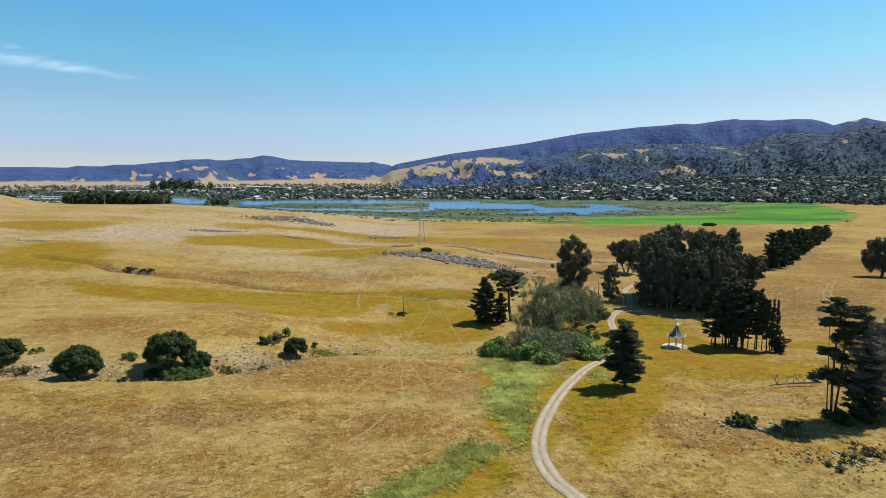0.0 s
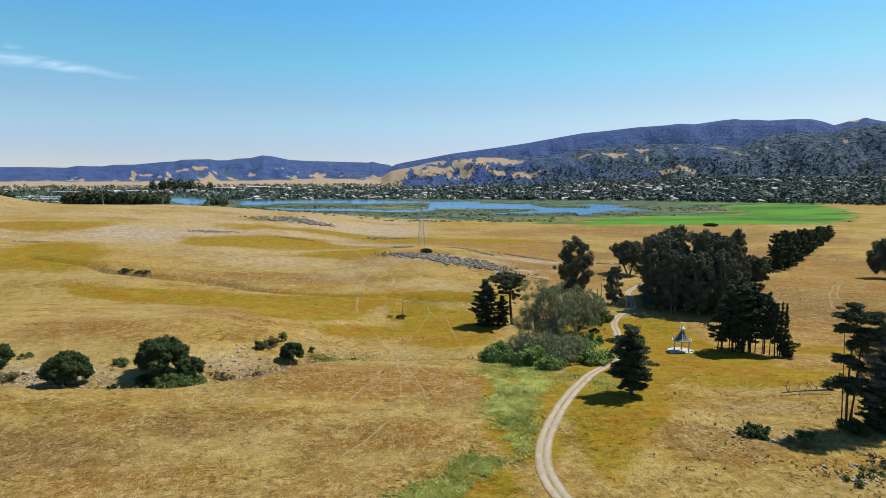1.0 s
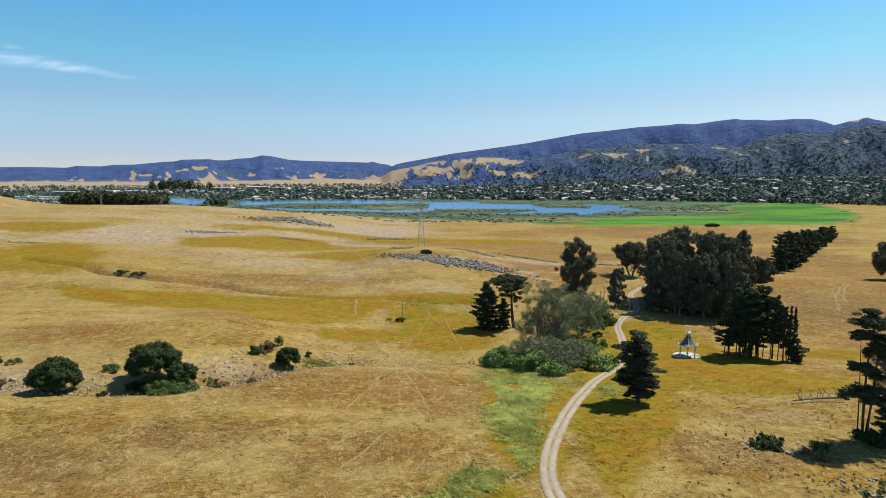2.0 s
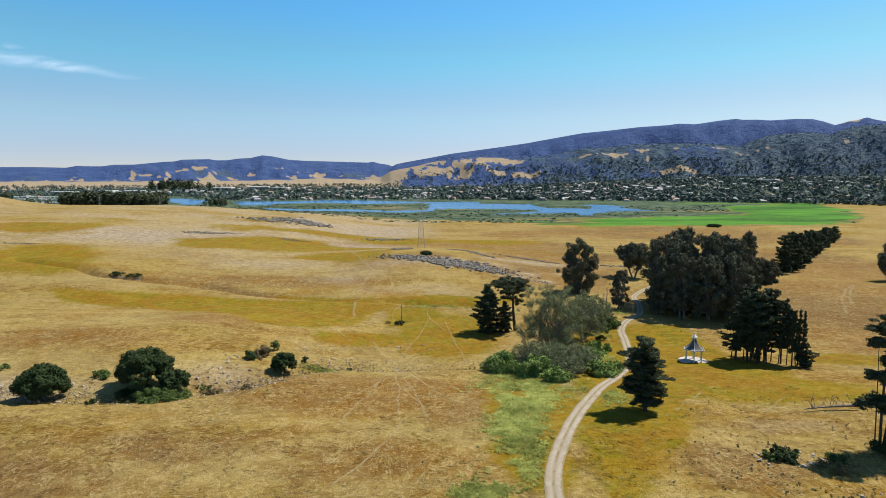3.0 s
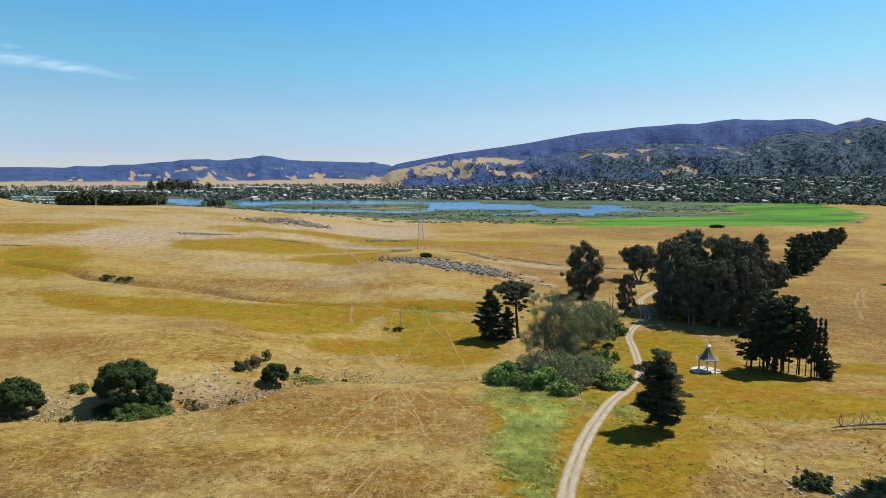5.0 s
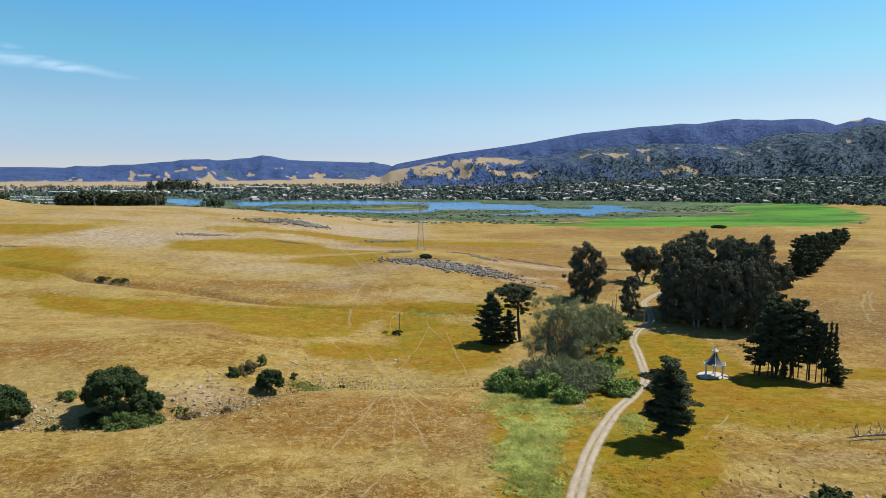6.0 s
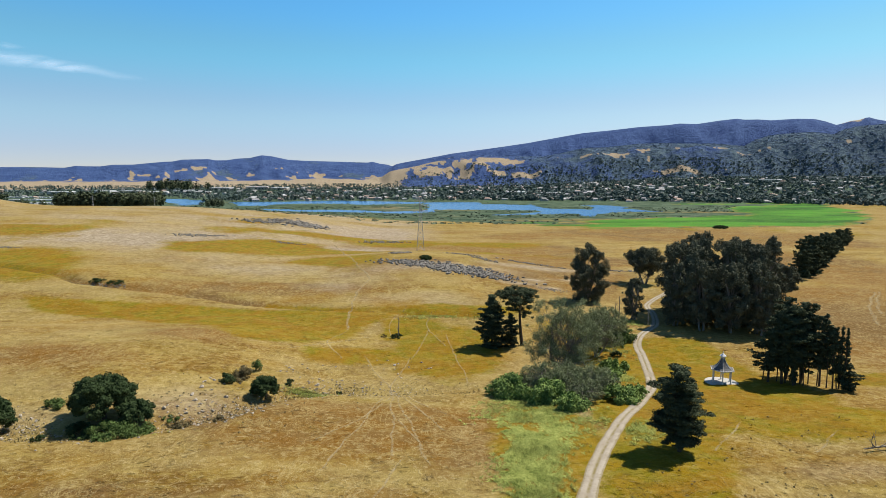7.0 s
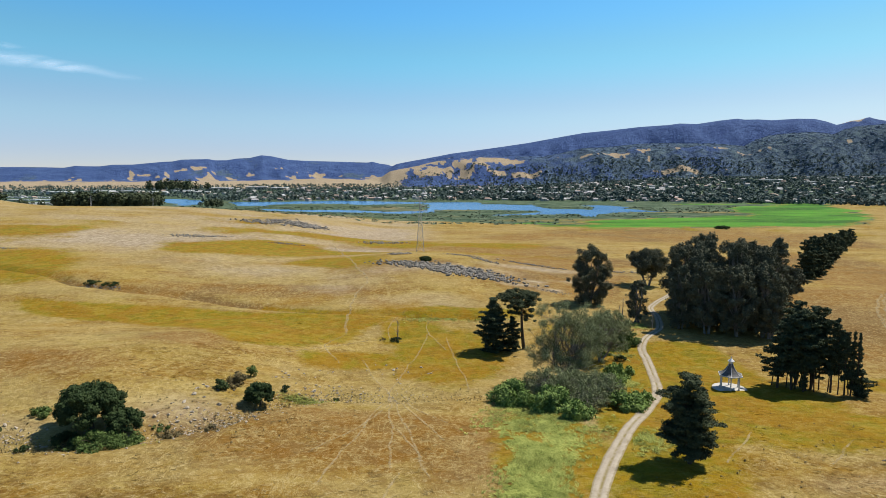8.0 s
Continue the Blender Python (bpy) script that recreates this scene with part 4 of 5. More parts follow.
    tree("gum", 197, 265, 17, 17, "broad dark eucalyptus alone in brown pasture", "eucalyptus tree", 85, "eucalyptus trees", thin=.4)
    for k, (x, y, h, w) in enumerate(((67.4, 144.5, 11, 7.5), (69.4, 143, 15, 8), (71.5, 142, 16.5, 9), (73.6, 143.5, 17, 8.5), (75.6, 140.5, 14.5, 6), (72.2, 146.5, 17.5, 10), (77, 138.6, 12.5, 3.2))):
        tree("cypress", x, y, h, w, "dark cypress with a bare lower trunk in a small stand", "cypress tree", 90 + k, stand, bare=.2 if k % 2 else .28, top=.42, thin=.42, gaps=.42, stems=2)
    for k, (x, y, h, w) in enumerate(((77.9, 138.2, 13, 1.9), (78.8, 138, 12.2, 1.6), (70.6, 141, 8, 2.2))):
        tree("cypress", x, y, h, w, "slim dark cypress spire with sparse boughs", "cypress tree", 110 + k, stand, bare=.16, gaps=.45)
    tree("cypress", 79.2, 137, 5, 5.6, "low fan of dark cypress boughs under slim spires", "cypress tree", 114, stand, bare=.12, gaps=.35, thin=.8)
    ragged = "ragged old cypresses"
    tree("ragged", 59.8, 88.5, 19.0, 8.5, "tall wind-bent cypress with layered dark plates", "cypress tree", 100, ragged, thin=.9)
    tree("ghost", 64.4, 89, 16.2, 9.5, "half-dead grey cypress with bare feathery boughs", "cypress tree", 101, ragged, blunt=1.0, bare=.3, gaps=.3)
    tree("ghost", 69, 91, 15, 8, "half-dead grey cypress with bare feathery boughs", "cypress tree", 105, ragged, blunt=1.0, bare=.2, gaps=.3)
    tree("cypress", 64.6, 87.8, 11, 8.2, "dense dark cypress under taller ragged ones", "cypress tree", 102, ragged, bare=.02, thin=.8)
    tree("dark_bush", 59.4, 86.6, 2.4, 3.6, "dark scrub at the foot of ragged cypresses", "bush", 106, ragged)
    tree("cypress", 74.5, 93, 17.5, 10, "tall dark cypress behind a half-dead one", "cypress tree", 103, ragged, blunt=1.0, thin=.6)


trees()



def blob(radii, rng, rough=.28, rings=1):
    """A rough stone as one small lumpy mesh."""
    bm = bmesh.new()
    bmesh.ops.create_icosphere(bm, subdivisions=rings, radius=1)
    v = np.array([p.co for p in bm.verts])
    f = np.array([[p.index for p in q.verts] for q in bm.faces])
    bm.free()
    v *= (1 + rough * rng.normal(size=(len(v), 1)).clip(-1.6, 1.6) * .7)
    return v * np.asarray(radii), f


STONES = [blob((1, .8, .7), np.random.default_rng(k), .3, 2 if k < 3 else 1) for k in range(8)]


def scatter_stones(spots, rng):
    """Verts and faces for stones of (x, y, size), half sunk in the ground."""
    verts, faces, at = [], [], 0
    for x, y, s in spots:
        v, f = STONES[rng.integers(3, 8)]
        a = rng.uniform(0, 6.28)
        c, q = math.cos(a), math.sin(a)
        w = np.stack([v[:, 0] * c - v[:, 1] * q, v[:, 0] * q + v[:, 1] * c, v[:, 2]], -1) * s * rng.uniform(.7, 1.3, 3)
        verts.append(w + (x, y, float(ground_z(x, y)) + s * .18))
        faces.append(f + at)
        at += len(v)
    return np.vstack(verts), np.vstack(faces)


OUTCROPS = (  # middle x, y, half widths, turn, stones, usual size
    (0, 270, 31, 5.5, -31, 480, .95), (8, 270, 20, 6.5, -31, 260, 1.05), (-22, 315, 5, 4.5, 0, 90, .8), (9, 313, 9, 2.5, -20, 60, .6), (19, 298, 9, 2.5, -55, 60, .6), (41, 301, 17, 2.2, -31, 100, .6),
    (-42, 436, 16, 8, 25, 90, .9), (41, 243, 6, 2, -20, 40, .4), (82, 295, 9, 2, 0, 40, .6), (-132, 502, 32, 14, -12, 200, 1.5), (-107, 496, 16, 9, -20, 130, 1.7),
    (-150, 390, 16, 5, 0, 120, .8), (-93, 377, 9, 3, 0, 40, .7), (-218, 316, 9, 2, 0, 50, .6), (-124, 240, 9, 1.4, -12, 60, .5))


def outcrops():
    rng = np.random.default_rng(50)
    for cx, cy, rx, ry, turn, many, size in OUTCROPS:
        many, size = int(many * 1.7), size * .72
        a, r = rng.uniform(0, 6.28, many), np.sqrt(rng.uniform(0, 1, many)) * (1 + .25 * rng.normal(size=many))
        u, v = np.cos(a) * r * rx, np.sin(a) * r * ry
        c, s = math.cos(radians(turn)), math.sin(radians(turn))
        spots = [(cx + p * c - q * s, cy + p * s + q * c, size * rng.uniform(.35, 1.25)) for p, q in zip(u, v)]
        v, f = scatter_stones(spots, rng)
        tagged(new("rock_outcrop", build_mesh("rock_outcrop", v, f, M["rock"])), "low outcrop of broken grey rocks in dry grass", "rock outcrop", "rock outcrops", "stuff")


BOULDERS = ((-40, 120, 10, 7, 80), (-73, 110.5, 13, 4, 90), (-27, 144, 9, 9, 36), (-10, 156, 9, 9, 16), (-20, 138, 6, 3, 16), (-92, 113, 12, 3, 24), (-42, 132, 4, 4, 14), (46, 85, 5, 3, 40), (53, 74, 6, 3, 50))


def boulders():
    rng = np.random.default_rng(51)
    meshes = [build_mesh("boulder", *STONES[k], M["pale_rock"]) for k in range(8)]
    for cx, cy, rx, ry, many in BOULDERS:
        for k in range(many):
            a, r = rng.uniform(0, 6.28), math.sqrt(rng.uniform(0, 1))
            x, y, s = cx + math.cos(a) * r * rx, cy + math.sin(a) * r * ry, rng.uniform(.09, .28) * (1.7 if k % 9 == 0 else 1)
            ob = new("boulder", meshes[rng.integers(0, 8)])
            ob.matrix_basis = pose(x, y, float(ground_z(x, y)) + s * .25, rng.uniform(-20, 20), rng.uniform(-20, 20), rng.uniform(0, 360)) @ Matrix.Diagonal((s * 1.3, s, s, 1))
            tagged(ob, "pale weathered boulder half sunk in dry grass", "boulder", "boulders along the gully")


def rubble():
    """Small stones strewn along the gully."""
    rng = np.random.default_rng(52)
    line = spline(GULLY, 1.0)
    line = line[(line[:, 0] > -100) & (line[:, 0] < -5)]
    k = rng.integers(0, len(line), 900)
    xy = line[k] + rng.normal(size=(900, 2)) * (2.2, 2.4) + (0, 1.5)
    v, f = scatter_stones([(x, y, s) for (x, y), s in zip(xy, rng.uniform(.07, .2, 900))], rng)
    tagged(new("rubble", build_mesh("rubble", v, f, M["pale_rock"])), "small pale stones strewn along a dry gully", "stones", kind="stuff")


def bushes():
    rows = (("dark_bush", -8, 286, 2.6, 4.5, "dark bush on top of a rocky outcrop", "bush"), ("dark_bush", -128, 243, 1.5, 6, "low dark scrub in a shallow ditch", "bush"), ("dark_bush", -120, 240.5, 1.4, 7, "low dark scrub in a shallow ditch", "bush"), ("dark_bush", -41.4, 134, 1.8, 3.2, "dark green bush among pale stones", "bush"), ("dry", -39.6, 138, 2.4, 3.4, "brownish half-dry bush among stones", "bush"),
            ("bush", -38.4, 142, 2.4, 2.6, "grey-green bush on the gully's bank", "bush"), ("dry", -39, 135.5, 1.2, 2.4, "brownish low bush among stones", "bush"),
            ("bush", -63.2, 117.4, 1.5, 3.8, "low green bush between two oaks", "bush"), ("bush", -50, 109.3, 2.6, 6.4, "lush green thicket below an oak", "bush"),
            ("bush", -46.2, 110.6, 2.2, 4.0, "lush green thicket below an oak", "bush"), ("dark_bush", -54.4, 109.6, 2.0, 4.4, "dark green scrub below an oak", "bush"),
            ("dark_bush", -60, 107.6, 1.0, 1.9, "small dark bush on the gully's edge", "bush"), ("dark_bush", -30.2, 136.8, 1.3, 1.7, "small dark bush near a round oak", "bush"),
            ("dark_bush", -20.6, 137, .7, 1.1, "tiny dark bush on the gully's edge", "bush"), ("dry", -41, 113, 1.3, 3.2, "grey dry bush beside a boulder", "bush"),
            ("bush", -44, 116, .9, 3.0, "low green bush beside an oak", "bush"), ("dry", -36, 116, 1.0, 2.6, "grey dry bush beside a boulder", "bush"),
            ("dry", -86, 113, 1.5, 6, "grey-green scrub among pale boulders", "bush"), ("bush", -85, 122, 1.2, 3.5, "low green bush between two oaks", "bush"),
            ("dry", -80.5, 112, 1.5, 4, "grey-green scrub among pale boulders", "bush"), ("dark_bush", 45, 86, 1.8, 4.0, "dark bush in a heap of stones", "bush"),
            ("dry", 49.5, 83, 1.3, 4.2, "grey-brown bush in a heap of stones", "bush"), ("bush", 52, 85, 1.2, 3, "green bush in a heap of stones", "bush"), ("bush", 42.5, 85.5, 1.2, 2.6, "green bush beside a heap of stones", "bush"),
            ("bush", 53, 74, 1.1, 3.4, "low green bush among stones", "bush"), ("dry", 57, 76, 1.4, 4.5, "grey-brown bush among stones", "bush"), ("bush", 50, 72, .9, 3, "low green bush among stones", "bush"),
            ("dark_bush", -12.9, 182.6, 1.3, 3.4, "dark bush round the foot of a dead sapling", "bush"), ("dry", -16.4, 183, .8, 2.4, "low dry bush near a dead sapling", "bush"),
            ("dark_bush", 42.3, 166, 1.6, 2.4, "small dark bush beside the track", "bush"), ("bush", 39, 170, 1.2, 4, "low green bush beside a willow", "bush"),
            ("dark_bush", 262, 588, 3.5, 13, "dark bush alone at the marsh's edge", "bush"), ("bush", 46, 175, 1.4, 5, "low green bush beside a willow", "bush"))
    for k, (kind, x, y, h, w, label, category) in enumerate(rows):
        tree(kind, x, y, h, w, label, category, 200 + k, "low bushes", thin=.12 if w > 20 else 1)


STRIP_HALF = (6.5, 8.6, 6.4, 4.2, 3.6, 2.8, 2.5, 2.4)
WEEDS = ((-27, 134.5, 5, 1.6, 2500), (42, 169, 4, 7, 4000), (29, 111, 3.5, 5, 2500), (0, 204, 12, 2.5, 3500), (24, 118, 3, 3, 1500), (38, 150, 3, 10, 2500),
         (-46, 109, 5, 1.5, 300), (9, 204, 8, 3, 2500), (52, 190, 5, 8, 2500), (57, 198, 3, 4, 1500))


def tufts(x, y, blades, long, lift, wide, rng):
    """Lodged tufts: blades that fan from a foot and lie over with their neighbours."""
    flow = 3.1 * fbm(x, y, 14, 141) + 2.2 * fbm(x, y, 4.5, 147) + rng.normal(size=len(x)) * .35
    size = rng.uniform(.5, 1.25, len(x))
    x, y, flow, size = (np.repeat(q, blades) for q in (x, y, flow, size))
    x, y = x + rng.normal(size=len(x)) * .16 * long, y + rng.normal(size=len(x)) * .16 * long
    a, q = flow + rng.normal(size=len(x)) * .55, long * size * rng.uniform(.6, 1.2, len(x))
    c = np.stack([x, y, ground_z(x, y)], -1)
    way, side = np.stack([np.cos(a), np.sin(a), 0 * a], -1), np.stack([-np.sin(a), np.cos(a), 0 * a], -1)
    up = np.array([0, 0, 1.0]) * (q * lift * rng.uniform(.4, 1.3, len(x)))[:, None]
    b = side * (wide * size)[:, None]
    mid = c + way * (q * .5)[:, None] + up
    v = np.stack([c - b * .7, mid - b + up * .1, c + way * q[:, None] + up * .75, mid + b], 1)
    return v.reshape(-1, 3), np.arange(4 * len(x)).reshape(-1, 4)


def weeds():
    rng = np.random.default_rng(61)
    line = spline(STRIP, 1.0)
    half = np.interp(np.linspace(0, 1, len(line)), np.linspace(0, 1, len(STRIP_HALF)), STRIP_HALF)
    k = rng.integers(0, len(line), 21000)
    xy = line[k] + rng.normal(size=(len(k), 2)) * half[k, None] * (.55, .5)
    for cx, cy, rx, ry, many in WEEDS:
        xy = np.vstack([xy, rng.normal(size=(many // 6, 2)) * (rx * .55, ry * .55) + (cx, cy)])
    x, y = xy.T
    keep = (fbm(x, y, 7, 81) + .5 * fbm(x, y, 2.2, 85) > rng.uniform(-.42, .5, len(x)) + .06 * smooth(95, 70, y))
    x, y = x[keep], y[keep]
    away = line_away(x, y, tuple(map(tuple, spline(ROAD, 4.0)))) > 1.7
    v, f = tufts(x[away], y[away], 9, .72, .3, .034, rng)
    me = build_mesh("weeds", v, f, M["weed"])
    tagged(new("weeds", me), "rank pale green weeds along the damp swale", "weeds", kind="stuff")


def tussocks():
    """Small dark clumps strewn over the grazed ground by the stone heaps and the gully."""
    rng = np.random.default_rng(64)
    xy = np.vstack([rng.normal(size=(many, 2)) * (rx, ry) + (cx, cy) for cx, cy, rx, ry, many in (
        (44, 80, 12, 9, 900), (60, 100, 14, 10, 500), (52, 74, 6, 3, 250), (-40, 122, 10, 6, 500), (-74, 114, 14, 4, 450), (-20, 150, 14, 10, 350))])
    x, y = xy[line_away(*xy.T, ROAD) > 3].T
    keep = fbm(x, y, 6, 151) > rng.uniform(-.5, .5, len(x))
    v, f = tufts(x[keep][::2], y[keep][::2], 9, .3, .55, .045, rng)
    tagged(new("tussocks", build_mesh("tussocks", v, f, M["dry"])), "small brown tussocks strewn over grazed ground", "tussocks", kind="stuff")


def creek_scrub():
    """Brown dead growth along the shallow creek and the stony gully."""
    rng = np.random.default_rng(63)
    xy = []
    for line, many, spread in ((CREEK, 5200, 1.2), (GULLY, 5000, 1.8)):
        p = spline(line, 1.0)
        k = rng.integers(0, len(p), many)
        xy.append(p[k] + rng.normal(size=(many, 2)) * spread)
    x, y = np.vstack(xy).T
    keep = fbm(x, y, 9, 121) > rng.uniform(-.6, .4, len(x))
    x, y = x[keep], y[keep]
    c = np.stack([x, y, ground_z(x, y) + rng.uniform(.02, .4, len(x))], -1)
    n = rng.normal(size=(len(x), 3)) + (0, 0, .9)
    v, f = leaf_tips(c, n / np.linalg.norm(n, axis=1)[:, None], .17, rng, .4)
    tagged(new("creek_scrub", build_mesh("creek_scrub", v, f, M["dry"])), "brown dead growth along a shallow dry creek", "scrub", kind="stuff")


def grass():
    rng = np.random.default_rng(62)
    many = 36000
    r, az = 58 * (330 / 58) ** rng.uniform(0, 1, many), np.radians(rng.uniform(-40, 41, many))
    x, y = r * np.sin(az), r * np.cos(az)
    keep = fbm(x, y, 9, 91) + .6 * fbm(x, y, 2.5, 95) > rng.uniform(-.6, .6, many)
    x, y = x[keep], y[keep]
    for px, py in spline(ROAD, 1.5)[::2]:
        away = (x - px) ** 2 + (y - py) ** 2 > 2.0 ** 2
        x, y = x[away], y[away]
    v, f = tufts(x, y, 4, .9, .03, .04, rng)
    me = build_mesh("grass", v, f, M["ground"])
    put_cover(me, v[:, 0], v[:, 1])
    tagged(new("grass", me), "lodged tussocks of dry golden grass", "grass", kind="stuff")


def prism(bm, ring, z0, z1, grow=1.0):
    low = [bm.verts.new((x, y, z0)) for x, y in ring]
    high = [bm.verts.new((x * grow, y * grow, z1)) for x, y in ring]
    bm.faces.new(low[::-1]), bm.faces.new(high)
    for k in range(len(ring)):
        j = (k + 1) % len(ring)
        bm.faces.new((low[k], low[j], high[j], high[k]))
    return bm


def done(bm, name, mat, bevel=0.0):
    if bevel:
        bmesh.ops.bevel(bm, geom=bm.edges[:], offset=bevel, segments=1, affect="EDGES")
    me = bpy.data.meshes.new(name)
    bmesh.ops.recalc_face_normals(bm, faces=bm.faces)
    bm.to_mesh(me), bm.free()
    me.materials.append(M[mat])
    return me


def ring(r, n, turn=0.0):
    return [(r * math.cos(turn + k * 2 * math.pi / n), r * math.sin(turn + k * 2 * math.pi / n)) for k in range(n)]


def gazebo():
    g = thing("gazebo", 57.5, 143.9, "white wooden gazebo with a grey bell-shaped roof on a round pad", "gazebo", turn=10)
    g.scale = (.88, .88, .88)
    part("pad", done(prism(bmesh.new(), ring(3.7, 28), -.5, .16), "pad", "concrete", .03), g, "round pale concrete pad")
    part("step", done(prism(bmesh.new(), [(.8, -4.6), (3.4, -4.3), (3.6, -2.6), (1.2, -3.2)], -.4, .07), "step", "concrete", .02), g)
    for x, y in ring(2.1, 6):
        post = part("post", done(prism(bmesh.new(), ring(.13, 8), .16, 3.1), "post", "white", .01), g)
        post.location = (x, y, 0)
        base = part("plinth", done(prism(bmesh.new(), ring(.2, 4, .785), .16, .5), "plinth", "white", .015), post)
        part("capital", done(prism(bmesh.new(), ring(.14, 4, .785), 2.85, 3.1, 1.5), "capital", "white", .01), post)
    a, b = ring(2.25, 6), ring(2.02, 6)
    for k in range(6):
        j = (k + 1) % 6
        part("beam", done(prism(bmesh.new(), [a[k], a[j], b[j], b[k]], 3.08, 3.38), "beam", "white", .01), g)
    profile = ((2.75, 3.42), (2.25, 3.52), (1.75, 3.82), (1.3, 4.3), (.9, 4.9), (.6, 5.5), (.42, 6.05))
    for k in range(6):
        bm = bmesh.new()
        a0, a1 = k * math.pi / 3, (k + 1) * math.pi / 3
        cols = []
        for a in (a0, a1):
            cols.append([bm.verts.new((r * math.cos(a), r * math.sin(a), z)) for r, z in profile] )
            cols.append([bm.verts.new((r * .97 * math.cos(a), r * .97 * math.sin(a), z - .09)) for r, z in profile])
        for i in range(len(profile) - 1):
            for p, q in ((0, 2), (3, 1), (1, 0), (2, 3)):
                bm.faces.new((cols[p][i], cols[q][i], cols[q][i + 1], cols[p][i + 1]))
        bm.faces.new([cols[p][0] for p in (0, 2, 3, 1)])
        bm.faces.new([cols[p][-1] for p in (0, 1, 3, 2)])
        panel = part("roof_panel", done(bm, "roof_panel", "shingle"), g, "weathered grey shingled roof panel")
        hip = [(r * 1.01 * math.cos(a0), r * 1.01 * math.sin(a0), z + .02) for r, z in profile]
        v, f = tubes([(hip, [.05] * len(hip))], 5)
        part("hip_rail", build_mesh("hip_rail", v, f, M["white"]), g)
        e0, e1 = ring(2.8, 6)[k], ring(2.8, 6)[(k + 1) % 6]
        i0, i1 = ring(2.7, 6)[k], ring(2.7, 6)[(k + 1) % 6]
        part("fascia", done(prism(bmesh.new(), [e0, e1, i1, i0], 3.26, 3.46), "fascia", "white", .01), g)
    part("lantern", done(prism(bmesh.new(), ring(.5, 6), 6.0, 6.5, 1.05), "lantern", "white", .02), g, "white louvred lantern")
    part("lantern_roof", done(prism(bmesh.new(), ring(.82, 6), 6.5, 7.15, .12), "lantern_roof", "white", .01), g, "small white pointed roof")
    v, f = tubes([([(0, 0, 7.1), (0, 0, 7.3), (0, 0, 7.45), (0, 0, 7.7)], [.05, .13, .06, .02])], 8)
    part("finial", build_mesh("finial", v, f, M["white"], True), g)


def lattice_tower():
    t = thing("transmission_tower", -12.4, 345, "tall thin steel lattice transmission tower on brown pasture", "transmission tower", "transmission towers")
    H, b, w = 29.0, 2.0, .45
    half = lambda z: b + (w - b) * min(1, z / (H * .78))
    corner = ((1, 1), (-1, 1), (-1, -1), (1, -1))
    for cx, cy in corner:
        pts = [(cx * half(z), cy * half(z), z) for z in np.linspace(-.3, H, 10)]
        part("leg", build_mesh("leg", *tubes([(pts, [.08] * 10)], 5), M["steel"]), t)
    zs = [0, 4.2, 8, 11.5, 14.5, 17, 19.3, 21.3, 23, 24.6, 26.2, 27.8]
    for k in range(4):
        (ax, ay), (bx, by) = corner[k], corner[(k + 1) % 4]
        paths = []
        for z0, z1 in zip(zs, zs[1:]):
            h0, h1 = half(z0), half(z1)
            paths += [([(ax * h0, ay * h0, z0), (bx * h1, by * h1, z1)], [.04, .04]), ([(bx * h0, by * h0, z0), (ax * h1, ay * h1, z1)], [.04, .04]),
                      ([(ax * h1, ay * h1, z1), (bx * h1, by * h1, z1)], [.04, .04])]
        part("bracing", build_mesh("bracing", *tubes(paths, 4), M["steel"]), t)
    for z, s in ((21.3, 3.9), (24.3, 3.3), (27.2, 2.8)):
        paths = [([(-s, 0, z), (0, 0, z + .9), (s, 0, z)], [.07] * 3), ([(-s, 0, z), (s, 0, z)], [.07] * 2)]
        arm = part("crossarm", build_mesh("crossarm", *tubes(paths, 4), M["steel"]), t)
        for x in (-s, s):
            part("insulator", build_mesh("insulator", *tubes([([(x, 0, z), (x, 0, z - 1.4)], [.12, .12])], 6), M["rock"]), arm)
    for x, y in ((-395, 700), (-335, 720)):
        c = copy_thing(t, pose(x, y, float(ground_z(x, y)) - 4, 0, 0, 20) @ Matrix.Scale(.62, 4))
        tagged(c, "distant steel lattice transmission tower beyond the grassy crest")


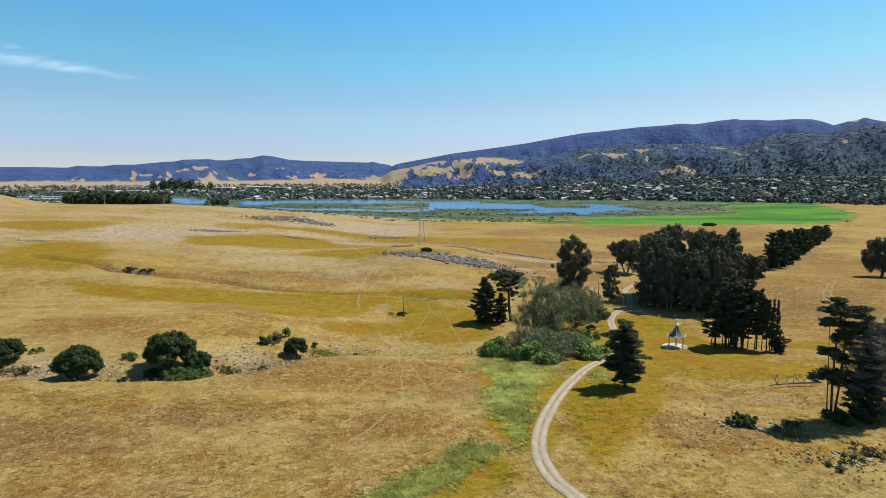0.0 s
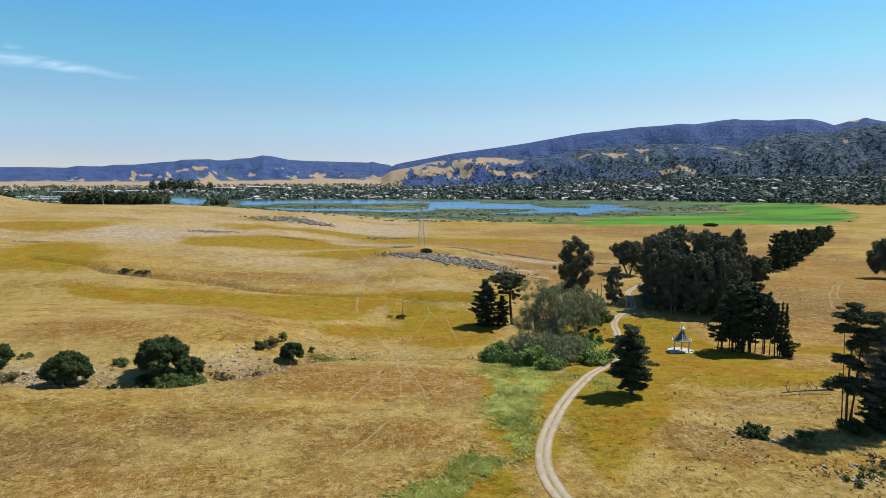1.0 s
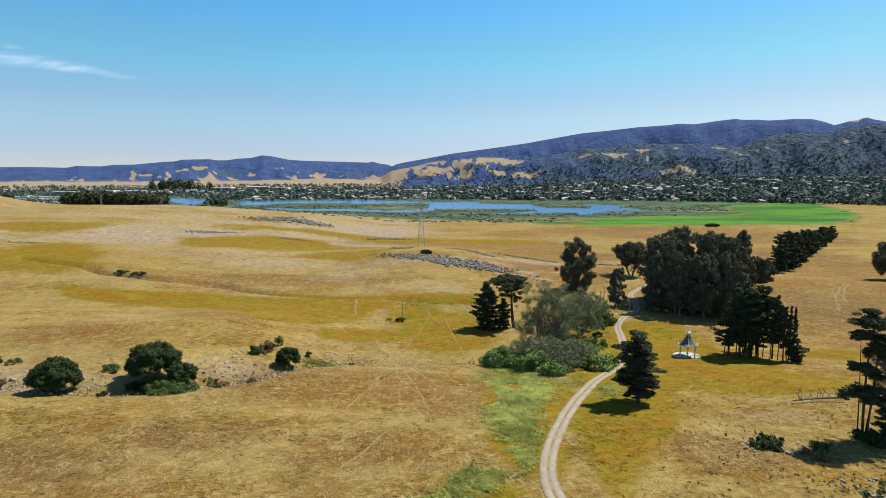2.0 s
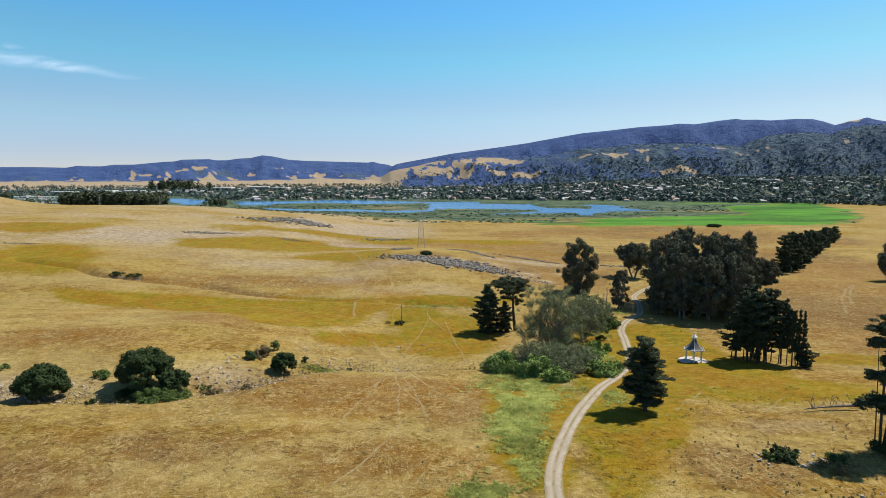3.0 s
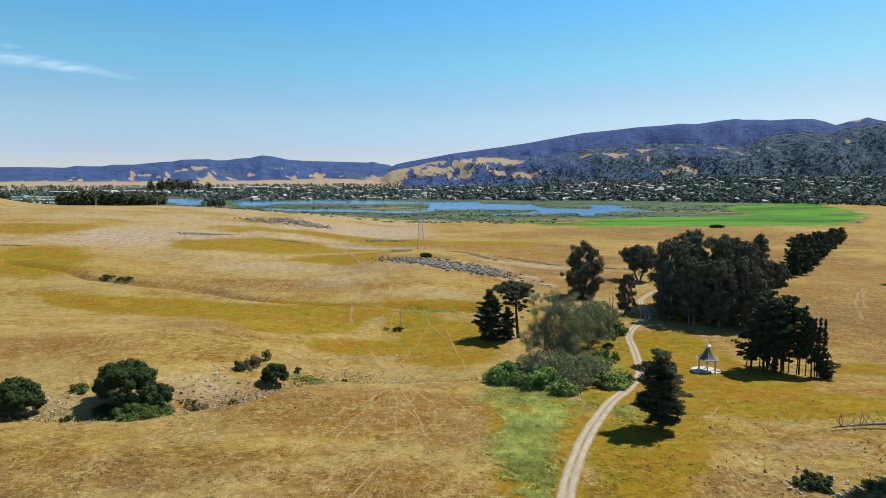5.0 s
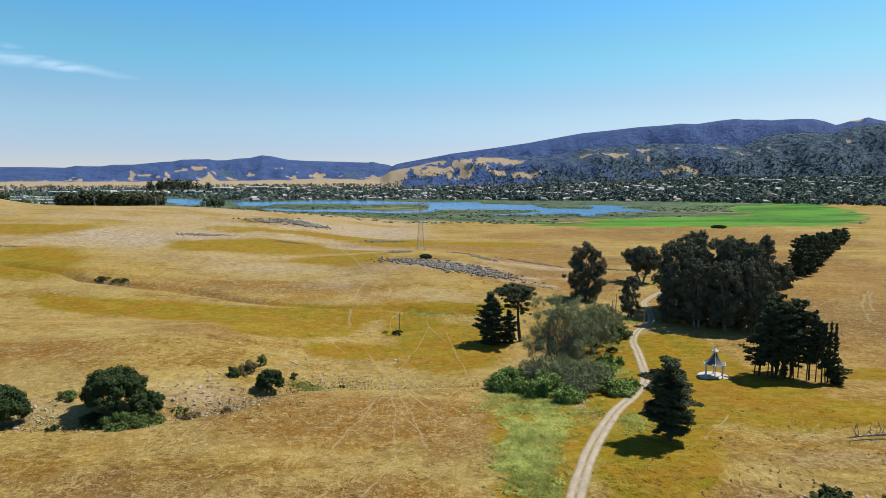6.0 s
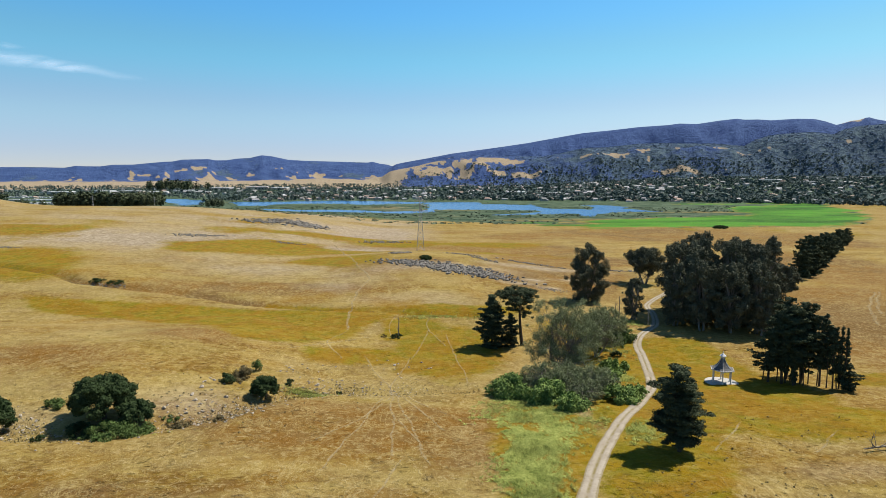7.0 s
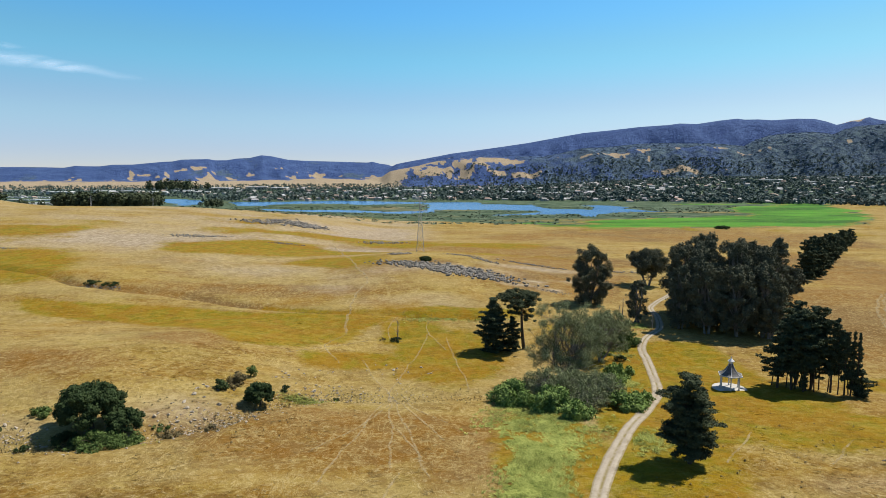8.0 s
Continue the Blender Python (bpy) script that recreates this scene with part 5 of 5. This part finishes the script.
def dead_wood():
    rng = np.random.default_rng(71)
    s = thing("dead_sapling", -12.4, 183, "thin leafless sapling standing over a dark bush", "dead tree")
    paths = [limb((0, 0, -.3), (.15, 0, 6.0), .17, rng, .02, 7)]
    part("stem", build_mesh("stem", *tubes(paths, 5), M["grey_bark"], True), s)
    for k in range(16):
        z = rng.uniform(1.6, 5.4)
        a, q = rng.uniform(0, 6.28), rng.uniform(.35, .9)
        part("branch", build_mesh("branch", *tubes([limb((.1, 0, z), (math.cos(a) * q, math.sin(a) * q, z + .5), .055, rng, .05, 4)], 4), M["grey_bark"], True), s)
    for x, y, h in ((54, 205, 7), (51.5, 200, 6), (60, 196, 5)):
        c = copy_thing(s, pose(x, y, float(ground_z(x, y)), 0, 0, 40 * h) @ Matrix.Scale(h / 6, 4))
        tagged(c, "thin leafless sapling among eucalyptus and willows", group="dead saplings")
    d = thing("fallen_tree", 64.5, 104, "bleached fallen tree with upturned bare boughs", "fallen tree", turn=4)
    part("trunk", build_mesh("trunk", *tubes([([(-6, 0, .35), (-3, .2, .5), (0, .1, .65), (3.5, -.1, .8)], [.07, .13, .19, .26])], 7), M["grey_bark"], True), d)
    for k in range(16):
        x = rng.uniform(-6, 3)
        tip = (x + rng.normal() * .7, rng.normal() * .9, rng.uniform(.7, 2.6))
        bough = limb((x, 0, .5), tip, .06, rng, .12, 5)
        twigs = [limb(bough[0][3], bough[0][4] + rng.normal(size=3) * .45, .022, rng, .1, 3) for _ in range(4)]
        part("bough", build_mesh("bough", *tubes([bough], 5), M["grey_bark"], True), d)
        part("twig", build_mesh("twig", *tubes(twigs, 4), M["grey_bark"]), d)


def house(kind):
    """One house of the town, at the origin."""
    w, d, h, r = ((15, 10, 3.4, 2.6), (12, 11, 5.8, 2.4), (18, 9, 3.2, 2.2), (11, 9, 6.0, 2.8), (14, 12, 3.6, 3.0))[kind]
    ob = new("house")
    bm = bmesh.new()
    prism(bm, [(-w / 2, -d / 2), (w / 2, -d / 2), (w / 2, d / 2), (-w / 2, d / 2)], -3, h)
    if kind in (1, 3, 4):
        prism(bm, [(w / 2 - .1, -d / 2 + 1), (w / 2 + 5, -d / 2 + 1), (w / 2 + 5, d / 2 - 2), (w / 2 - .1, d / 2 - 2)], -3, 2.9)
    part("wall", done(bm, "wall", "wall"), ob)
    bm = bmesh.new()
    o = .6
    for x0, x1, y0, y1, z, t in ((-w / 2 - o, w / 2 + o, -d / 2 - o, d / 2 + o, h, r),) + (((w / 2 - 1, w / 2 + 5 + o, -d / 2 + 1 - o, d / 2 - 2 + o, 2.9, 1.6),) if kind in (1, 3, 4) else ()):
        m, hip = (y0 + y1) / 2, (1.8 if kind in (0, 4) else .0)
        p = [bm.verts.new(q) for q in ((x0, y0, z), (x1, y0, z), (x1, y1, z), (x0, y1, z), (x0 + hip, m, z + t), (x1 - hip, m, z + t))]
        for f in ((0, 1, 5, 4), (2, 3, 4, 5), (1, 2, 5), (3, 0, 4), (3, 2, 1, 0)):
            bm.faces.new([p[i] for i in f])
    part("roof", done(bm, "roof", "roof"), ob)
    if kind in (0, 2):
        part("chimney", done(prism(bmesh.new(), [(2, .5), (2.9, .5), (2.9, 1.3), (2, 1.3)], h, h + r + 1), "chimney", "wall"), ob)
    for k in range(3):
        x = -w * .33 + k * w * .33
        part("window", done(prism(bmesh.new(), [(x - .8, -d / 2 - .05), (x + .8, -d / 2 - .05), (x + .8, -d / 2 + .1), (x - .8, -d / 2 + .1)], h * .35, h * .72), "window", "glass"), ob)
    return tagged(ob, "suburban house with a pitched roof among trees", "house", "houses of the town")


def distant_houses(spots, rng):
    """The town's farther houses: walls and gabled roofs."""
    walls, roofs, wall_faces, roof_faces = [], [], [], []
    for k, (x, y) in enumerate(spots):
        w, d, h, r = rng.uniform(10, 16), rng.uniform(8, 11), rng.uniform(3.2, 6), rng.uniform(1.8, 2.8)
        a = radians(rng.uniform(-35, 35) + 90 * (k % 2))
        c, s = math.cos(a), math.sin(a)
        z = float(ground_z(x, y)) + .3

        def put(points):
            return [(x + u * c - v * s, y + u * s + v * c, z + t) for u, v, t in points]

        u, v, o = w / 2, d / 2, .6
        walls += put([(p, q, t) for t in (-3, h) for p, q in ((-u, -v), (u, -v), (u, v), (-u, v))])
        wall_faces += [[8 * k + i for i in f] for f in ((0, 1, 5, 4), (1, 2, 6, 5), (2, 3, 7, 6), (3, 0, 4, 7))]
        roofs += put([(p, q, t) for p in (-u - o, u + o) for q, t in ((-v - o, h - .1), (0, h + r), (v + o, h - .1), (0, h))])
        roof_faces += [[8 * k + i for i in f] for f in ((0, 4, 5, 1), (1, 5, 6, 2), (0, 1, 2, 3), (4, 7, 6, 5), (0, 3, 7, 4), (3, 2, 6, 7))]
    ob = tagged(new("distant_houses"), "many small pale houses with pitched roofs among trees", "houses", kind="stuff")
    part("walls", build_mesh("walls", walls, wall_faces, M["far_wall"]), ob)
    part("roofs", build_mesh("roofs", roofs, roof_faces, M["far_roof"]), ob)


def hall():
    ob = new("warehouse")
    part("wall", done(prism(bmesh.new(), [(-30, -14), (30, -14), (30, 14), (-30, 14)], -3, 7), "wall", "wall"), ob)
    part("roof", done(prism(bmesh.new(), [(-30.5, -14.5), (30.5, -14.5), (30.5, 14.5), (-30.5, 14.5)], 7, 7.8, .96), "roof", "flat_roof"), ob)
    for k in range(6):
        x = -22 + 9 * k
        part("window", done(prism(bmesh.new(), [(x, -14.1), (x + 4, -14.1), (x + 4, -13.9), (x, -13.9)], 1, 4.5), "window", "glass"), ob)
    return tagged(ob, "long pale commercial building with a flat roof", "warehouse", "commercial buildings")


def trailer():
    ob = new("trailer")
    part("body", done(prism(bmesh.new(), [(-5, -1.4), (5, -1.4), (5, 1.4), (-5, 1.4)], .5, 3.4), "body", "flat_roof", .2), ob)
    part("window", done(prism(bmesh.new(), [(-3, -1.44), (2, -1.44), (2, -1.3), (-3, -1.3)], 1.7, 2.5), "window", "glass"), ob)
    for x in (-2, 2):
        part("wheel", build_mesh("wheel", *tubes([([(x, -1.5, .45), (x, 1.5, .45)], [.45, .45])], 8), M["rock"]), ob)
    return tagged(ob, "white travel trailer parked in rows", "trailer", "parked trailers")


def town():
    rng = np.random.default_rng(81)
    kinds = [house(k) for k in range(5)]
    spots = []

    def add(az, r):
        a = radians(az)
        x, y = r * math.sin(a), r * math.cos(a)
        if float(lake_depth(x, y)) > -.05 or any((x - p) ** 2 + (y - q) ** 2 < 21 ** 2 for p, q in spots):
            return
        spots.append((x, y))

    for k in range(190):
        add(rng.uniform(-18, 33), rng.uniform(1265, 1400) + 30 * rng.normal())
    for k in range(520):
        add(rng.uniform(3, 38), 1400 + 1150 * rng.uniform(0, 1) ** 1.2)
    for k in range(170):
        add(rng.uniform(-36, 8), rng.uniform(1420, 2500))
    spots.sort(key=lambda p: p[1])
    distant_houses(spots[290:], rng)
    for k, (x, y) in enumerate(spots[:290]):
        m = pose(x, y, float(ground_z(x, y)) + .3, 0, 0, rng.uniform(-35, 35) + 90 * (k % 2)) @ Matrix.Scale(rng.uniform(.75, 1.05), 4)
        ob = kinds[k % 5]
        if k < 5:
            ob.matrix_basis = m
        else:
            copy_thing(ob, m)
    base, n = hall(), 0
    for az, r, s in ((-27, 1900, 1.0), (-25, 1850, .8), (-23, 1950, .9), (-21.5, 1850, .7), (-29, 2000, .9), (-20, 2200, 1.2), (-17, 2300, 1.3), (-15, 2250, 1.0), (-32, 1900, 1.0),
                     (-24, 2150, .9), (7, 1650, .9), (10, 1600, .8), (-3, 1900, .9), (13, 1700, .8), (28, 2250, .9), (33, 2400, 1.1), (35, 2500, 1.1), (31, 2150, .8)):
        a = radians(az)
        x, y = r * math.sin(a), r * math.cos(a)
        m = pose(x, y, float(ground_z(x, y)) + 1, 0, 0, rng.uniform(-15, 15)) @ Matrix.Scale(s, 4)
        if n == 0:
            base.matrix_basis = m
        else:
            copy_thing(base, m)
        n += 1
    van = trailer()
    for k in range(120):
        far = 1 - k % 3 / 2
        x, y = -672 - 250 * far + rng.uniform(-70, 60), 1075 + 290 * far + rng.normal() * 10
        m = pose(x, y, float(ground_z(x, y)), 0, 0, rng.uniform(-40, 40)) @ Matrix.Scale(.95, 4)
        if k == 0:
            van.matrix_basis = m
        else:
            copy_thing(van, m)
    return spots


def crowns(name, label, x, y, h, w, rng, leaf, sprays_each=26, lift=.0, spray=.2, up=.2):
    """Distant trees as one mass: each a short stem's height of loose leaf sprays."""
    k = len(x)
    z = ground_z(x, y)
    d = rng.normal(size=(k, sprays_each, 3))
    d /= np.linalg.norm(d, axis=2)[..., None]
    f = rng.uniform(.45, 1.05, (k, sprays_each))[..., None]
    narrow = 1 - .45 * np.clip(d[..., 2:], 0, 1) * (rng.uniform(0, 1, (k, 1, 1)) > .6)
    c = d * f * np.stack([w / 2, w / 2, h * .46], -1)[:, None] * np.concatenate([narrow, narrow, np.ones_like(narrow)], -1)
    c += np.stack([x, y, z + h * (.5 + lift)], -1)[:, None]
    n = d + rng.normal(size=d.shape) * .5 + (0, 0, up)
    n /= np.linalg.norm(n, axis=2)[..., None]
    size = np.repeat(w * spray, sprays_each)
    v, q = leaf_tips(c.reshape(-1, 3), n.reshape(-1, 3), size, rng, .9)
    return tagged(new(name, build_mesh(name, v, q, M[leaf])), label, "trees", kind="stuff")


def far_woods(spots):
    rng = np.random.default_rng(91)

    def polar(az, r):
        a = np.radians(az)
        return r * np.sin(a), r * np.cos(a)

    many = 26000
    az, r = np.where(rng.uniform(0, 1, many) < .3, rng.uniform(4, 39, many), rng.uniform(-39, 39, many)), 1235 + 1650 * rng.uniform(0, 1, many) ** 1.15
    x, y = polar(az, r)
    keep = (lake_depth(x, y) < -.06) & (fbm(x, y, 130, 101) > rng.uniform(-1.1, .2, many)) & (r > 1240) & (y > 1000) & ((x > -600) | (y > 1420))
    x, y = x[keep], y[keep]
    for p, q in spots:
        front = (np.abs(x - p) < 10) & (y < q + 7) & (y > q - 34)
        x, y = x[~front], y[~front]
    h = rng.uniform(5, 11.5, len(x)) * np.where(rng.uniform(0, 1, len(x)) > .9, 1.7, 1)
    h = h * np.where(x < 0, .8, 1)
    crowns("town_trees", "mixed dark and mid green trees among houses", x, y, h, h * rng.uniform(.7, 1.15, len(x)), rng, "town_leaf", 13, spray=.24, up=.7)
    # dark groves beyond the lake and the crest
    x = np.concatenate([rng.uniform(-610, -455, 150), rng.normal(-372, 14, 14), rng.uniform(-760, -640, 24), rng.normal(-890, 40, 60), rng.uniform(-330, -180, 26), rng.normal(-900, 22, 24)])
    y = np.concatenate([rng.uniform(960, 1010, 150), rng.normal(985, 12, 14), rng.uniform(990, 1020, 24), rng.normal(2000, 40, 60), rng.uniform(1260, 1300, 26), rng.normal(1190, 12, 24)])
    h = np.concatenate([rng.uniform(19, 28, 150), rng.uniform(10, 17, 14), rng.uniform(8, 14, 24), rng.uniform(26, 44, 60), rng.uniform(6, 12, 26), rng.uniform(15, 24, 24)])
    crowns("eucalyptus_belt", "dark eucalyptus belt on the lake's far shore", x, y, h, h * .62, rng, "cypress", 90, spray=.13, up=.6)
    # oak woodland on the hills, its leaf colour blued for haze
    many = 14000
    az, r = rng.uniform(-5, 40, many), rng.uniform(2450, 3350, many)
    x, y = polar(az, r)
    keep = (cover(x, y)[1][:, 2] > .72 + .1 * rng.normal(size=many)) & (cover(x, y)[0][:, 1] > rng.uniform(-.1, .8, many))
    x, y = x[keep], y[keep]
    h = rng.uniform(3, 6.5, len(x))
    crowns("hill_woods", "dark oak and chaparral woodland on the hillside, haze put into its colour", x, y, h, h * rng.uniform(2, 3.2, len(x)), rng, "hazy_hill_leaf", 8, -.36, .2, 2.2)
    # reed beds between the lake and the water meadow
    many = 3600
    x, y = rng.uniform(-330, 470, many), rng.uniform(640, 1010, many)
    d = lake_depth(x, y)
    keep = (d < .02) & (fbm(x * .25, y, 45, 131) > rng.uniform(-.1, .3, many)) & (cover(x, y)[1][:, 0] < .35)
    x, y = x[keep], y[keep]
    h = rng.uniform(.25, .55, len(x))
    crowns("reed_bed", "dark grey-green reed beds beside the lake", x, y, h, h * 17, rng, "reed", 6, up=2)
    # reeds and willows along the shore
    many = 4500
    x, y = rng.uniform(-560, 560, many), rng.uniform(700, 1330, many)
    d = lake_depth(x, y)
    keep = (d < .03) & (d > -.30 * rng.uniform(0, 1, many)) & (ground_z(x, y) > WATER_Z)
    x, y = x[keep], y[keep]
    h = rng.uniform(.9, 2.0, len(x))
    crowns("reeds", "dark reeds and low scrub along the lake shore", x, y, h, h * 2.4, rng, "reed", 7, up=1.5)


def cloud():
    n = Nodes("glowing_cloud", 1.0, spec=0.0)
    gen = n.tree.nodes.new("ShaderNodeTexCoord").outputs["Generated"]
    sep = n.node("ShaderNodeSeparateXYZ", Vector=gen)
    fade = n.math("MULTIPLY", n.math("MULTIPLY", n.ramp(sep.outputs[0], 0.0, .25), n.ramp(sep.outputs[0], 1.0, .55)), 1.0)
    streak = n.ramp(n.noise(.006, 6, .65, .8, (.35, 1, 2.2)), .36, .68)
    a = n.tree.nodes.new("ShaderNodeAttribute")
    a.attribute_name = "thick"
    alpha = n.math("MULTIPLY", n.math("MULTIPLY", a.outputs["Fac"], fade), n.math("ADD", n.math("MULTIPLY", streak, .75), .15))
    n.colour((.9, .92, .95))
    # added glow stands in for sunlight on the cloud
    n.put(n.bsdf, "Emission Color", (.85, .92, 1, 1))
    n.put(n.bsdf, "Emission Strength", .62)
    n.put(n.bsdf, "Alpha", n.math("MULTIPLY", alpha, .55))
    M["cloud"] = n.mat
    # upright sheets, placed and sloped to fit the camera's view
    for x0, x1, z0, z1, thick in ((-3000, -1860, 806, 632, 66), (-2800, -2640, 864, 850, 28)):
        s, t = np.meshgrid(np.linspace(0, 1, 60), np.linspace(-1, 1, 13), indexing="ij")
        x = x0 + (x1 - x0) * s
        z = z0 + (z1 - z0) * s ** 1.4 + t * thick * (1 - .75 * s) + 12 * vnoise(x, t * 50, 160, 7)
        y = 3900 + 60 * vnoise(x, t * 30, 300, 9)
        me = build_mesh("cloud", np.stack([x.ravel(), y.ravel(), z.ravel()], -1), sheet_faces(60, 13), n.mat, True)
        at = me.attributes.new("thick", "FLOAT", "POINT")
        at.data.foreach_set("value", ((1 - np.abs(t.ravel())) ** .8).astype(np.float32))
        ob = tagged(new("cloud", me), "thin white wisp of cloud on a faintly glowing upright sheet", "cloud", kind="structure")
        ob.visible_shadow = False


outcrops()
rubble()
bushes()
gazebo()
lattice_tower()
dead_wood()
far_woods(town())
cloud()
boulders()
weeds()
tussocks()
creek_scrub()
grass()
